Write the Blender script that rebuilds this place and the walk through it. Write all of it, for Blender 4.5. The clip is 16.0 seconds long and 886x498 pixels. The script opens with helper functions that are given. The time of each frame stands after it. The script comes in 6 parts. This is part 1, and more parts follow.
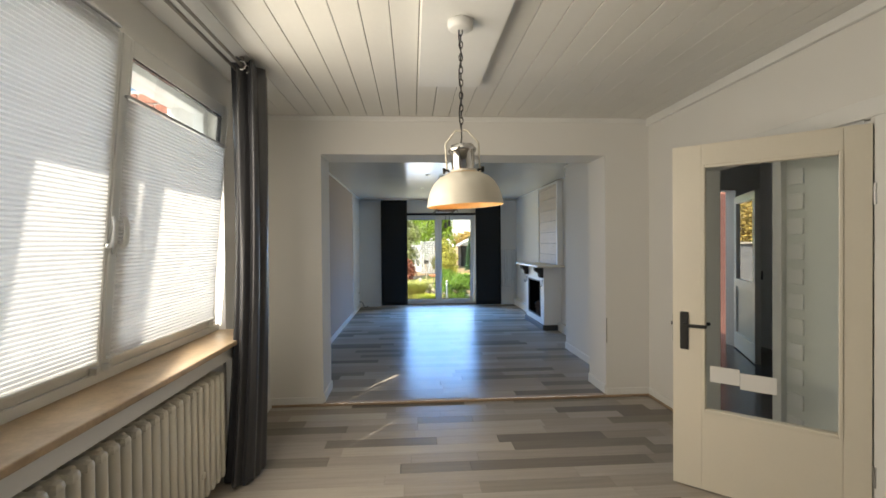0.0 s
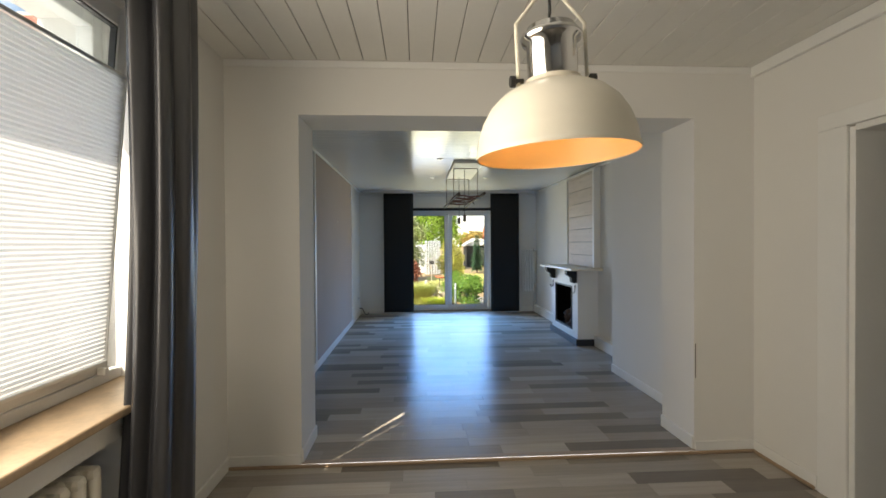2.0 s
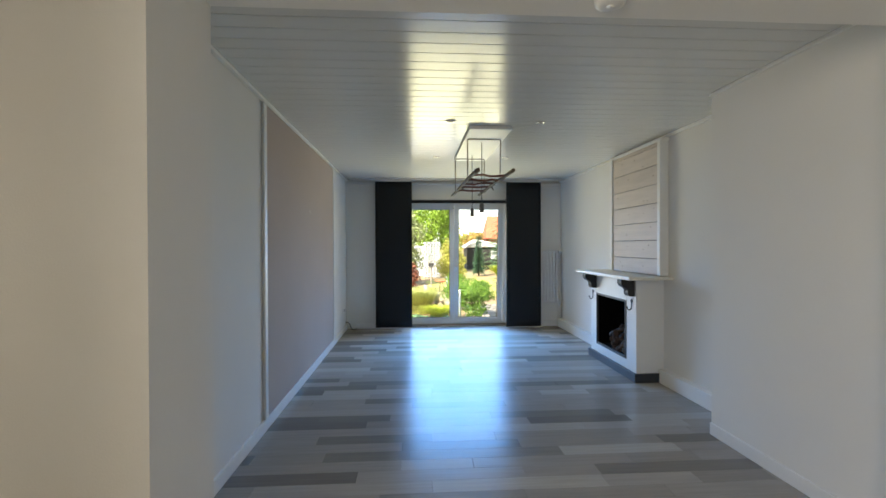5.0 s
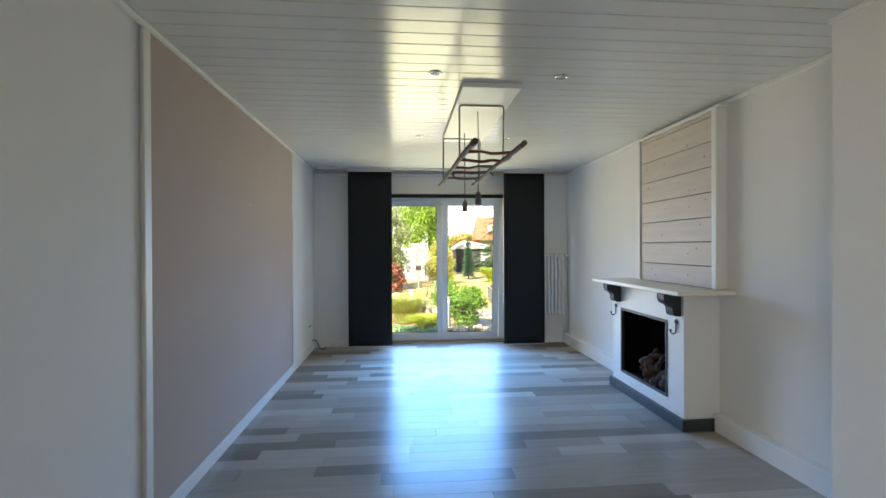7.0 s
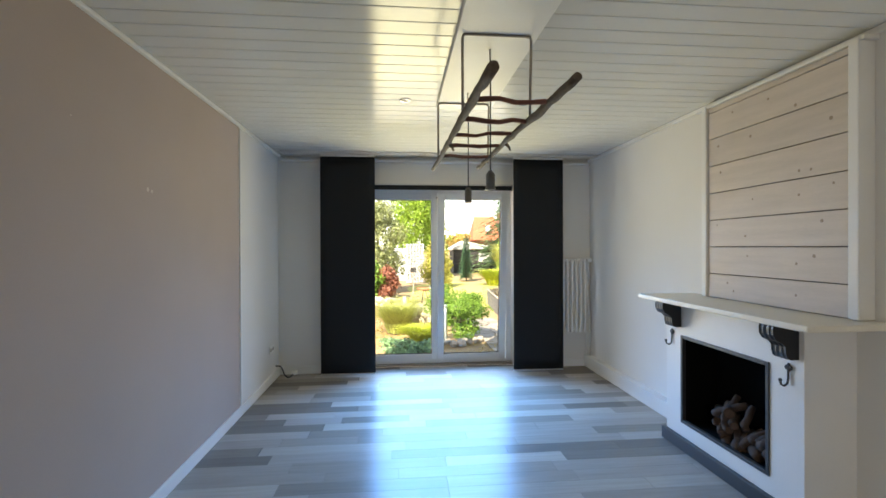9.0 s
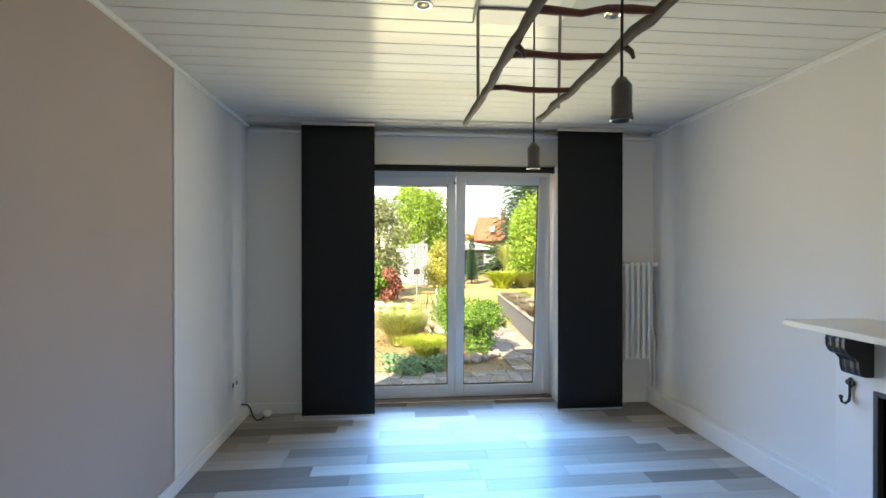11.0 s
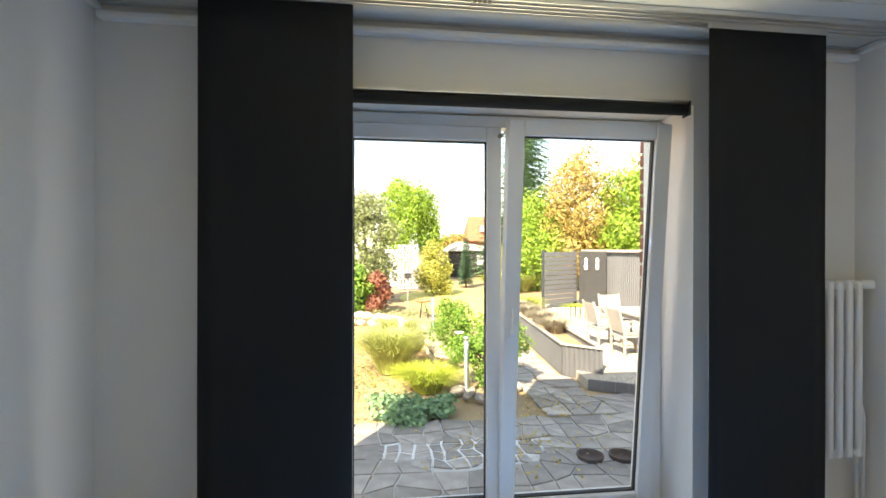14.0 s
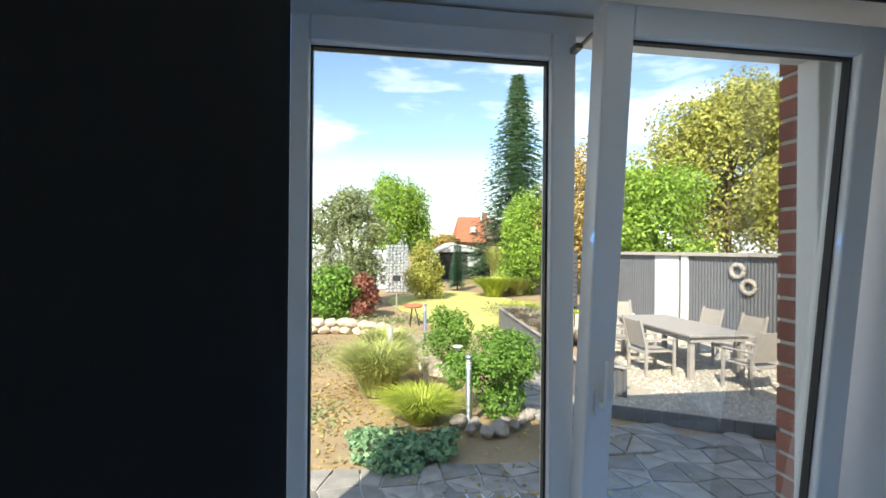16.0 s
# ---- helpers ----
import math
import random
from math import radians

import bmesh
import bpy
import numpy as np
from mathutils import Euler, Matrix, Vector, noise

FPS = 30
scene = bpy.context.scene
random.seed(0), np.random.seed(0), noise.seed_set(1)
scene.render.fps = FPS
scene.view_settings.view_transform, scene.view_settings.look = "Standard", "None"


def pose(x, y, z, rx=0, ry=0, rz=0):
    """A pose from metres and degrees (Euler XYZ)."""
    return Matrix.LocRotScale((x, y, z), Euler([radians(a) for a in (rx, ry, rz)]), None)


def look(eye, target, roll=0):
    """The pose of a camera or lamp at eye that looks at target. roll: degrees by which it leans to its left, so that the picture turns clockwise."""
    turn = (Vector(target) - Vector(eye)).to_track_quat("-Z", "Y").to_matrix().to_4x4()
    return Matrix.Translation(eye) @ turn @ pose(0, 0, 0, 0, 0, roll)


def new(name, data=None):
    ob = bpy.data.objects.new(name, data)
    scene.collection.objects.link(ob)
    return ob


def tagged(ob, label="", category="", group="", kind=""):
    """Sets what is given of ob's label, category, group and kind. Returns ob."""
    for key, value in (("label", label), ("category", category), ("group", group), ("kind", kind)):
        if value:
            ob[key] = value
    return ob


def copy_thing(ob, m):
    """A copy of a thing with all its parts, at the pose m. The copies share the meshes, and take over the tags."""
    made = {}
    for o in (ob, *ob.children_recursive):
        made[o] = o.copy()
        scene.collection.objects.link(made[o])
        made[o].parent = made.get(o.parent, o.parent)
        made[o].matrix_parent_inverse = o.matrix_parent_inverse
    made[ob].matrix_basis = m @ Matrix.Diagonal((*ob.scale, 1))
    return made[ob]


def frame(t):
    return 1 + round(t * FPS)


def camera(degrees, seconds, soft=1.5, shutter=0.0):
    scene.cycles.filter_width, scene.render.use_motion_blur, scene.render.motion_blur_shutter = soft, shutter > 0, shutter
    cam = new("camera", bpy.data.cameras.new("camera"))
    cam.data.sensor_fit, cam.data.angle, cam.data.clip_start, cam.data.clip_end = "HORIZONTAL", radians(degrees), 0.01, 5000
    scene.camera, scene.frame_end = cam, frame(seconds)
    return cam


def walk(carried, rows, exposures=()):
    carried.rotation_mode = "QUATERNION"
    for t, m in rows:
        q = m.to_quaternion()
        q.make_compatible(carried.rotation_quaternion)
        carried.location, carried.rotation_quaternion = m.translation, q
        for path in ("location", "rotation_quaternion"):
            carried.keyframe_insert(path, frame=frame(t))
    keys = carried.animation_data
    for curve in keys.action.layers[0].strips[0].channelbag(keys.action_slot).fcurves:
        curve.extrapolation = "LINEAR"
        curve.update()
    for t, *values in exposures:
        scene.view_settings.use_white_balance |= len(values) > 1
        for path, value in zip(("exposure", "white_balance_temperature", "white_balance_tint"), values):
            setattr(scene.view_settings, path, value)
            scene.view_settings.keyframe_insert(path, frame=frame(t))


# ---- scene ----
cam = camera(88.0, 16.0, soft=1.6)
PATH = [
    (0.0, (0.467, 0.546, 1.413), (0.600, 2.542, 1.390), -0.50),
    (0.5, (0.478, 0.842, 1.417), (0.609, 2.838, 1.393), -0.55),
    (1.0, (0.458, 1.134, 1.414), (0.584, 3.130, 1.390), -0.50),
    (1.5, (0.416, 1.459, 1.406), (0.538, 3.456, 1.382), -0.43),
    (2.0, (0.396, 1.734, 1.393), (0.515, 3.730, 1.370), -0.40),
    (2.5, (0.394, 2.019, 1.383), (0.509, 4.015, 1.362), -0.40),
    (3.0, (0.386, 2.260, 1.379), (0.497, 4.257, 1.359), -0.38),
    (3.5, (0.373, 2.556, 1.375), (0.480, 4.553, 1.355), -0.30),
    (6.0, (0.408, 3.991, 1.354), (0.563, 5.984, 1.344), -0.20),
    (6.5, (0.459, 4.302, 1.366), (0.627, 6.295, 1.357), -0.25),
    (7.0, (0.496, 4.570, 1.375), (0.672, 6.562, 1.366), -0.25),
    (7.5, (0.513, 4.873, 1.380), (0.693, 6.864, 1.371), -0.25),
    (8.0, (0.534, 5.148, 1.388), (0.718, 7.139, 1.378), -0.22),
    (8.5, (0.572, 5.469, 1.399), (0.761, 7.460, 1.389), -0.20),
    (9.0, (0.615, 5.755, 1.411), (0.805, 7.746, 1.402), -0.20),
    (11.5, (0.550, 7.352, 1.398), (0.734, 9.344, 1.392), -0.00),
    (12.0, (0.539, 7.690, 1.395), (0.734, 9.681, 1.389), 0.00),
    (12.5, (0.517, 8.011, 1.400), (0.724, 10.001, 1.394), 0.03),
    (13.0, (0.488, 8.338, 1.403), (0.705, 10.326, 1.399), 0.10),
    (13.5, (0.473, 8.625, 1.411), (0.701, 10.612, 1.407), 0.15),
    (14.0, (0.492, 8.928, 1.424), (0.732, 10.913, 1.420), 0.12),
    (14.5, (0.511, 9.201, 1.430), (0.761, 11.185, 1.427), 0.20),
    (15.0, (0.509, 9.478, 1.434), (0.768, 11.461, 1.431), 0.28),
    (15.5, (0.499, 9.750, 1.436), (0.771, 11.732, 1.433), 0.25),
    (16.0, (0.499, 9.974, 1.419), (0.791, 11.952, 1.419), 0.50),
]
EXPOSURES = [(0, 1.3, 7200, 10), (1.0, 1.2, 7300, 10), (3.5, 1.45, 7300, 10), (6.0, 1.75, 7200, 9), (9.0, 1.78, 7900, 12), (11.5, 1.6, 7800, 12), (12.5, 1.75, 7900, 13), (13.5, 1.9, 8100, 13), (14.5, 1.9, 7900, 12), (15.2, 1.5, 7400, 11), (16.0, 0.92, 6600, 9)]
walk(cam, [(t, look(eye, target, roll)) for t, eye, target, roll in PATH], EXPOSURES)

# ---- light ----
SUN_DIR = Vector((0.52, 0.855, -0.84)).normalized()
world = bpy.data.worlds.new("sky")
scene.world = world
world.use_nodes = True
wn = world.node_tree
wn.nodes.clear()
sky = wn.nodes.new("ShaderNodeTexSky")
sky.sky_type = "NISHITA"
sky.sun_disc = False
sky.sun_elevation = radians(40)
sky.sun_rotation = radians(211.3)
sky.air_density, sky.dust_density, sky.ozone_density = 1.0, 0.6, 1.5
bg = wn.nodes.new("ShaderNodeBackground")
bg.inputs["Strength"].default_value = 0.15
wo = wn.nodes.new("ShaderNodeOutputWorld")
# thin cloud veil, denser towards the horizon
tcw = wn.nodes.new("ShaderNodeTexCoord")
cmap = wn.nodes.new("ShaderNodeMapping")
cmap.inputs["Scale"].default_value = (1.5, 1.5, 6.0)
cnoise = wn.nodes.new("ShaderNodeTexNoise")
cnoise.inputs["Scale"].default_value = 2.0
cnoise.inputs["Detail"].default_value = 6.0
cnoise.inputs["Roughness"].default_value = 0.6
cramp = wn.nodes.new("ShaderNodeMapRange")
cramp.inputs["From Min"].default_value, cramp.inputs["From Max"].default_value = 0.5, 0.78
csep = wn.nodes.new("ShaderNodeSeparateXYZ")
chor = wn.nodes.new("ShaderNodeMapRange")
chor.inputs["From Min"].default_value, chor.inputs["From Max"].default_value = 0.0, 0.22
chor.inputs["To Min"].default_value, chor.inputs["To Max"].default_value = 0.85, 0.0
cmax = wn.nodes.new("ShaderNodeMath")
cmax.operation = "MAXIMUM"
cmix = wn.nodes.new("ShaderNodeMixRGB")
cmix.inputs["Color2"].default_value = (7.5, 7.6, 7.8, 1)
wn.links.new(tcw.outputs["Generated"], cmap.inputs["Vector"])
wn.links.new(cmap.outputs["Vector"], cnoise.inputs["Vector"])
wn.links.new(cnoise.outputs["Fac"], cramp.inputs["Value"])
wn.links.new(tcw.outputs["Generated"], csep.inputs["Vector"])
wn.links.new(csep.outputs["Z"], chor.inputs["Value"])
wn.links.new(cramp.outputs["Result"], cmax.inputs[0])
wn.links.new(chor.outputs["Result"], cmax.inputs[1])
wn.links.new(cmax.outputs["Value"], cmix.inputs["Fac"])
wn.links.new(sky.outputs["Color"], cmix.inputs["Color1"])
wn.links.new(cmix.outputs["Color"], bg.inputs["Color"])
wn.links.new(bg.outputs["Background"], wo.inputs["Surface"])

sun = new("sun", bpy.data.lights.new("sun", "SUN"))
sun.data.energy = 5.0
sun.data.angle = radians(0.5)
sun.data.color = (1.0, 0.94, 0.84)
sun.rotation_mode = "QUATERNION"
sun.rotation_quaternion = SUN_DIR.to_track_quat("-Z", "Y")


def sky_lamp(name, eye, target, sx, sy, watts, color, spread=180):
    """Area lamp in a window opening that stands in for the sky's light."""
    ob = new(name, bpy.data.lights.new(name, "AREA"))
    ob.data.shape, ob.data.size, ob.data.size_y = "RECTANGLE", sx, sy
    ob.data.energy, ob.data.color = watts, color
    ob.data.spread = radians(spread)
    ob.matrix_basis = look(eye, target)
    return ob


# the blue sky shines down through the garden door, the sunlit ground up, the pale horizon straight in
for z, w in ((0.44, 5.0), (1.06, 8.0), (1.68, 9.0)):
    sky_lamp("garden_door_daylight", (1.10, 10.93, z), (1.10, 9.93, z - 0.80), 1.5, 0.6, w, (0.04, 0.33, 1.0), 104)
for z in (0.4, 0.9, 1.4):
    sky_lamp("sunlit_ground_bounce", (1.10, 10.93, z), (1.10, 9.93, z + 0.75), 1.5, 0.5, 1.6, (1.0, 0.96, 0.5), 112)
sky_lamp("garden_door_horizon", (1.10, 10.95, 1.05), (1.10, 8.0, 1.0), 1.5, 1.9, 6.0, (0.92, 0.97, 1.0))
sky_lamp("window_daylight", (-0.5, 2.55, 1.6), (1.9, 3.27, 1.2), 1.35, 1.3, 14.5, (1.0, 0.93, 0.82))

# ---- materials ----
def rgba(c):
    return (c[0], c[1], c[2], 1.0)


def surface(name, color, rough=0.6, metal=0.0, vary=0.12, scale=6.0, fine=120.0, bump=0.15, stretch=(1, 1, 1),
            random_tone=0.0, island=False, spec=0.5, coat=0.0, trans=0.0):
    """Principled surface with large stains, fine grain and relief; random_tone varies it from piece to piece."""
    m = bpy.data.materials.new(name)
    m.use_nodes = True
    n, l = m.node_tree.nodes, m.node_tree.links
    b = n["Principled BSDF"]
    tc = n.new("ShaderNodeTexCoord")
    mp = n.new("ShaderNodeMapping")
    mp.inputs["Scale"].default_value = stretch
    l.new(tc.outputs["Object"], mp.inputs["Vector"])
    big = n.new("ShaderNodeTexNoise")
    big.inputs["Scale"].default_value = scale
    big.inputs["Detail"].default_value = 4
    small = n.new("ShaderNodeTexNoise")
    small.inputs["Scale"].default_value = fine
    small.inputs["Detail"].default_value = 3
    l.new(mp.outputs["Vector"], big.inputs["Vector"])
    l.new(mp.outputs["Vector"], small.inputs["Vector"])
    add = n.new("ShaderNodeMath")
    add.operation = "MULTIPLY_ADD"
    l.new(small.outputs["Fac"], add.inputs[0])
    add.inputs[1].default_value = 0.45
    l.new(big.outputs["Fac"], add.inputs[2])
    mr = n.new("ShaderNodeMapRange")
    mr.inputs["From Min"].default_value, mr.inputs["From Max"].default_value = 0.35, 1.1
    mr.inputs["To Min"].default_value, mr.inputs["To Max"].default_value = 1 - vary, 1 + vary
    l.new(add.outputs["Value"], mr.inputs["Value"])
    val = mr.outputs["Result"]
    if random_tone:
        src = n.new("ShaderNodeNewGeometry").outputs["Random Per Island"] if island else n.new("ShaderNodeObjectInfo").outputs["Random"]
        r = n.new("ShaderNodeMapRange")
        r.inputs["To Min"].default_value, r.inputs["To Max"].default_value = 1 - random_tone, 1 + random_tone
        l.new(src, r.inputs["Value"])
        mul = n.new("ShaderNodeMath")
        mul.operation = "MULTIPLY"
        l.new(val, mul.inputs[0])
        l.new(r.outputs["Result"], mul.inputs[1])
        val = mul.outputs["Value"]
    mix = n.new("ShaderNodeVectorMath")
    mix.operation = "SCALE"
    mix.inputs[0].default_value = color
    l.new(val, mix.inputs["Scale"])
    l.new(mix.outputs["Vector"], b.inputs["Base Color"])
    b.inputs["Roughness"].default_value = rough
    b.inputs["Metallic"].default_value = metal
    b.inputs["Specular IOR Level"].default_value = spec
    b.inputs["Coat Weight"].default_value = coat
    if bump:
        bp = n.new("ShaderNodeBump")
        bp.inputs["Strength"].default_value = bump
        bp.inputs["Distance"].default_value = 0.004
        l.new(add.outputs["Value"], bp.inputs["Height"])
        l.new(bp.outputs["Normal"], b.inputs["Normal"])
    if trans:
        t = n.new("ShaderNodeBsdfTranslucent")
        l.new(mix.outputs["Vector"], t.inputs["Color"])
        ms = n.new("ShaderNodeMixShader")
        ms.inputs["Fac"].default_value = trans
        l.new(b.outputs["BSDF"], ms.inputs[1])
        l.new(t.outputs["BSDF"], ms.inputs[2])
        l.new(ms.outputs["Shader"], n["Material Output"].inputs["Surface"])
    return m


def glass(name, tint=(0.97, 0.99, 0.98), gloss=0.6, rough=0.0):
    m = bpy.data.materials.new(name)
    m.use_nodes = True
    n, l = m.node_tree.nodes, m.node_tree.links
    n.clear()
    tr = n.new("ShaderNodeBsdfTransparent")
    tr.inputs["Color"].default_value = rgba(tint)
    gl = n.new("ShaderNodeBsdfGlossy")
    gl.inputs["Roughness"].default_value = rough
    fr = n.new("ShaderNodeFresnel")
    fr.inputs["IOR"].default_value = 1.5
    mu = n.new("ShaderNodeMath")
    mu.operation = "MULTIPLY"
    mu.inputs[1].default_value = gloss
    ms = n.new("ShaderNodeMixShader")
    l.new(fr.outputs["Fac"], mu.inputs[0])
    l.new(mu.outputs["Value"], ms.inputs["Fac"])
    l.new(tr.outputs["BSDF"], ms.inputs[1])
    l.new(gl.outputs["BSDF"], ms.inputs[2])
    l.new(ms.outputs["Shader"], n.new("ShaderNodeOutputMaterial").inputs["Surface"])
    return m


def glowing(name, color, strength):
    m = bpy.data.materials.new(name)
    m.use_nodes = True
    b = m.node_tree.nodes["Principled BSDF"]
    b.inputs["Base Color"].default_value = rgba(color)
    b.inputs["Emission Color"].default_value = rgba(color)
    b.inputs["Emission Strength"].default_value = strength
    return m


def laminate():
    """Grey-beige laminate strips: tone differs from strip to strip, grain runs along x."""
    m = surface("laminate", (0.5, 0.46, 0.41), rough=0.3, vary=0.14, scale=5, fine=60, bump=0.05, stretch=(0.5, 8, 8), spec=0.0)
    n, l = m.node_tree.nodes, m.node_tree.links
    oi = n.new("ShaderNodeObjectInfo")
    ramp = n.new("ShaderNodeValToRGB")
    e = ramp.color_ramp.elements
    e[0].position, e[0].color = 0.0, (0.19, 0.168, 0.148, 1)
    e[1].position, e[1].color = 1.0, (0.46, 0.42, 0.37, 1)
    for p, c in ((0.16, (0.22, 0.195, 0.17, 1)), (0.3, (0.31, 0.28, 0.245, 1)), (0.7, (0.37, 0.335, 0.297, 1))):
        x = e.new(p)
        x.color = c
    l.new(oi.outputs["Random"], ramp.inputs["Fac"])
    for node in n:
        if node.bl_idname == "ShaderNodeVectorMath":
            l.new(ramp.outputs["Color"], node.inputs[0])
    # satin overlay that mirrors the window
    gl = n.new("ShaderNodeBsdfGlossy")
    gl.inputs["Roughness"].default_value = 0.26
    fr = n.new("ShaderNodeFresnel")
    fr.inputs["IOR"].default_value = 1.45
    mf = n.new("ShaderNodeMath")
    mf.operation = "MULTIPLY_ADD"
    mf.inputs[1].default_value, mf.inputs[2].default_value = 0.35, 0.045
    mx = n.new("ShaderNodeMixShader")
    l.new(fr.outputs["Fac"], mf.inputs[0])
    l.new(mf.outputs["Value"], mx.inputs["Fac"])
    l.new(n["Principled BSDF"].outputs["BSDF"], mx.inputs[1])
    l.new(gl.outputs["BSDF"], mx.inputs[2])
    l.new(mx.outputs["Shader"], n["Material Output"].inputs["Surface"])
    # grain shifts from strip to strip
    for node in n:
        if node.bl_idname == "ShaderNodeMapping":
            sc = n.new("ShaderNodeVectorMath")
            sc.operation = "SCALE"
            sc.inputs[0].default_value = (37.0, 11.0, 5.0)
            l.new(oi.outputs["Random"], sc.inputs["Scale"])
            l.new(sc.outputs["Vector"], node.inputs["Location"])
    return m


M_WALL = surface("woodchip_wallpaper", (0.76, 0.75, 0.72), rough=0.85, vary=0.03, scale=1.2, fine=160, bump=0.35, spec=0.3)
M_CEIL = surface("lacquered_ceiling_board", (0.66, 0.665, 0.645), rough=0.17, vary=0.03, scale=2, fine=40, bump=0.02, spec=0.3)
M_CEIL_FRONT = surface("painted_ceiling_board", (0.74, 0.73, 0.69), rough=0.45, vary=0.04, scale=2, fine=40, bump=0.04)
M_WHITE = surface("white_paint", (0.78, 0.78, 0.76), rough=0.45, vary=0.04, scale=3, fine=90, bump=0.05)
M_CREAM = surface("cream_lacquer", (0.78, 0.73, 0.62), rough=0.4, vary=0.03, scale=2, fine=70, bump=0.04)
M_PVC = surface("white_pvc", (0.8, 0.81, 0.8), rough=0.3, vary=0.03, scale=4, fine=90, bump=0.02)
M_SEAL = surface("black_rubber", (0.02, 0.02, 0.022), rough=0.6, vary=0.1)
M_TAUPE = surface("taupe_wallpaper", (0.46, 0.38, 0.335), rough=0.85, vary=0.05, scale=1.5, fine=200, bump=0.3, spec=0.3)
M_LAM = laminate()
M_JOINT = surface("dark_joint", (0.1, 0.09, 0.08), rough=0.8)
M_OAK = surface("oak_trim", (0.34, 0.24, 0.16), rough=0.45, vary=0.2, scale=6, fine=60, stretch=(0.4, 6, 6), bump=0.1)
M_ALU = surface("brushed_aluminium", (0.62, 0.62, 0.62), rough=0.35, metal=1.0, vary=0.06, scale=6, fine=150, bump=0.03)
M_CHROME = surface("chrome", (0.7, 0.7, 0.7), rough=0.12, metal=1.0, vary=0.02, bump=0)
M_SILL = surface("travertine_sill", (0.5, 0.37, 0.24), rough=0.35, vary=0.32, scale=9, fine=60, bump=0.1)
M_CURT = surface("dark_satin_curtain", (0.036, 0.037, 0.042), rough=0.42, vary=0.12, scale=3, fine=220, bump=0.1, spec=0.6)
M_PANEL = surface("anthracite_panel_cloth", (0.010, 0.0115, 0.013), rough=0.75, vary=0.08, scale=2, fine=300, bump=0.15, spec=0.3)
M_RAD = surface("radiator_enamel", (0.74, 0.71, 0.63), rough=0.35, vary=0.03, scale=4, fine=60, bump=0.03)
M_BLACK = surface("black_iron", (0.014, 0.014, 0.015), rough=0.45, vary=0.15, scale=8, fine=120, bump=0.1)
M_FIREBOX = surface("matt_black", (0.004, 0.004, 0.004), rough=0.95, vary=0.3, scale=9, fine=80, bump=0.3, spec=0.1)
M_ANTH = surface("anthracite_paint", (0.035, 0.038, 0.042), rough=0.5, vary=0.12, scale=6, fine=80, bump=0.08)
M_PINE = surface("whitewashed_pine", (0.6, 0.53, 0.47), rough=0.55, vary=0.13, scale=4, fine=50, stretch=(6, 0.6, 6), bump=0.1, random_tone=0.05)
M_KNOT = surface("pine_knot", (0.34, 0.26, 0.2), rough=0.6, vary=0.2, scale=60)
M_DRIFT = surface("driftwood", (0.1, 0.075, 0.055), rough=0.8, vary=0.5, scale=22, fine=150, stretch=(4, 0.8, 4), bump=0.8)
M_RUNG = surface("reddish_rung_wood", (0.17, 0.065, 0.045), rough=0.7, vary=0.35, scale=18, fine=120, bump=0.5)
M_STEEL = surface("dull_steel", (0.3, 0.27, 0.24), rough=0.4, metal=1.0, vary=0.15, scale=20, fine=150, bump=0.05)
M_SOCKET = surface("dark_nickel", (0.16, 0.155, 0.15), rough=0.35, metal=1.0, vary=0.2, scale=20, fine=150, bump=0.05)
M_CHAR = surface("bark_log", (0.07, 0.045, 0.035), rough=0.9, vary=0.5, scale=14, fine=90, bump=0.9)
M_CUT = surface("log_end_wood", (0.1, 0.062, 0.045), rough=0.8, vary=0.25, scale=30, fine=140)
M_GLASS = glass("window_glass", gloss=0.3)
M_GLASS_IN = glass("door_glass", (0.96, 0.98, 0.97), 0.9)
M_CABLE = surface("black_cable", (0.015, 0.015, 0.015), rough=0.5, vary=0.05, bump=0)
M_SLATE_TILE = surface("dark_hall_tile", (0.06, 0.065, 0.07), rough=0.22, vary=0.2, scale=3, fine=50, bump=0.06)
M_BRICK = surface("red_brick", (0.29, 0.12, 0.085), rough=0.85, vary=0.2, scale=12, fine=120, bump=0.5, random_tone=0.22)
M_MORTAR = surface("light_mortar", (0.5, 0.48, 0.44), rough=0.95, vary=0.12, scale=9, fine=160, bump=0.5)
M_BLIND = surface("white_pleated_fabric", (0.84, 0.85, 0.87), rough=0.9, vary=0.02, scale=3, fine=300, bump=0.1, trans=0.3)
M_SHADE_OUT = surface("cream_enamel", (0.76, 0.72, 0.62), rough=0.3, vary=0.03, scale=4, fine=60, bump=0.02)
# the bulb's warm glow inside the shade is put into this colour
M_SHADE_IN = surface("enamel_inside_glow_tint", (0.72, 0.5, 0.25), rough=0.4, vary=0.03, scale=4, fine=60, bump=0.02)
M_BULB = glowing("warm_bulb", (1.0, 0.66, 0.32), 7.0)
M_FROST = surface("frosted_glass", (0.72, 0.74, 0.7), rough=0.35, vary=0.05, scale=3, fine=90, bump=0.05, trans=0.12)


# ---- mesh helpers ----
def box(bm, a, b, bev=0.0):
    """Axis-aligned block from corner a to corner b with optional bevelled edges."""
    a, b = [min(p, q) for p, q in zip(a, b)], [max(p, q) for p, q in zip(a, b)]
    c = [(p + q) / 2 for p, q in zip(a, b)]
    s = [q - p for p, q in zip(a, b)]
    r = bmesh.ops.create_cube(bm, size=1, matrix=Matrix.Translation(c) @ Matrix.Diagonal((*s, 1)))
    if bev:
        es = list({e for v in r["verts"] for e in v.link_edges})
        bmesh.ops.bevel(bm, geom=es, offset=min(bev, min(s) * 0.45), segments=2, profile=0.5, affect="EDGES")


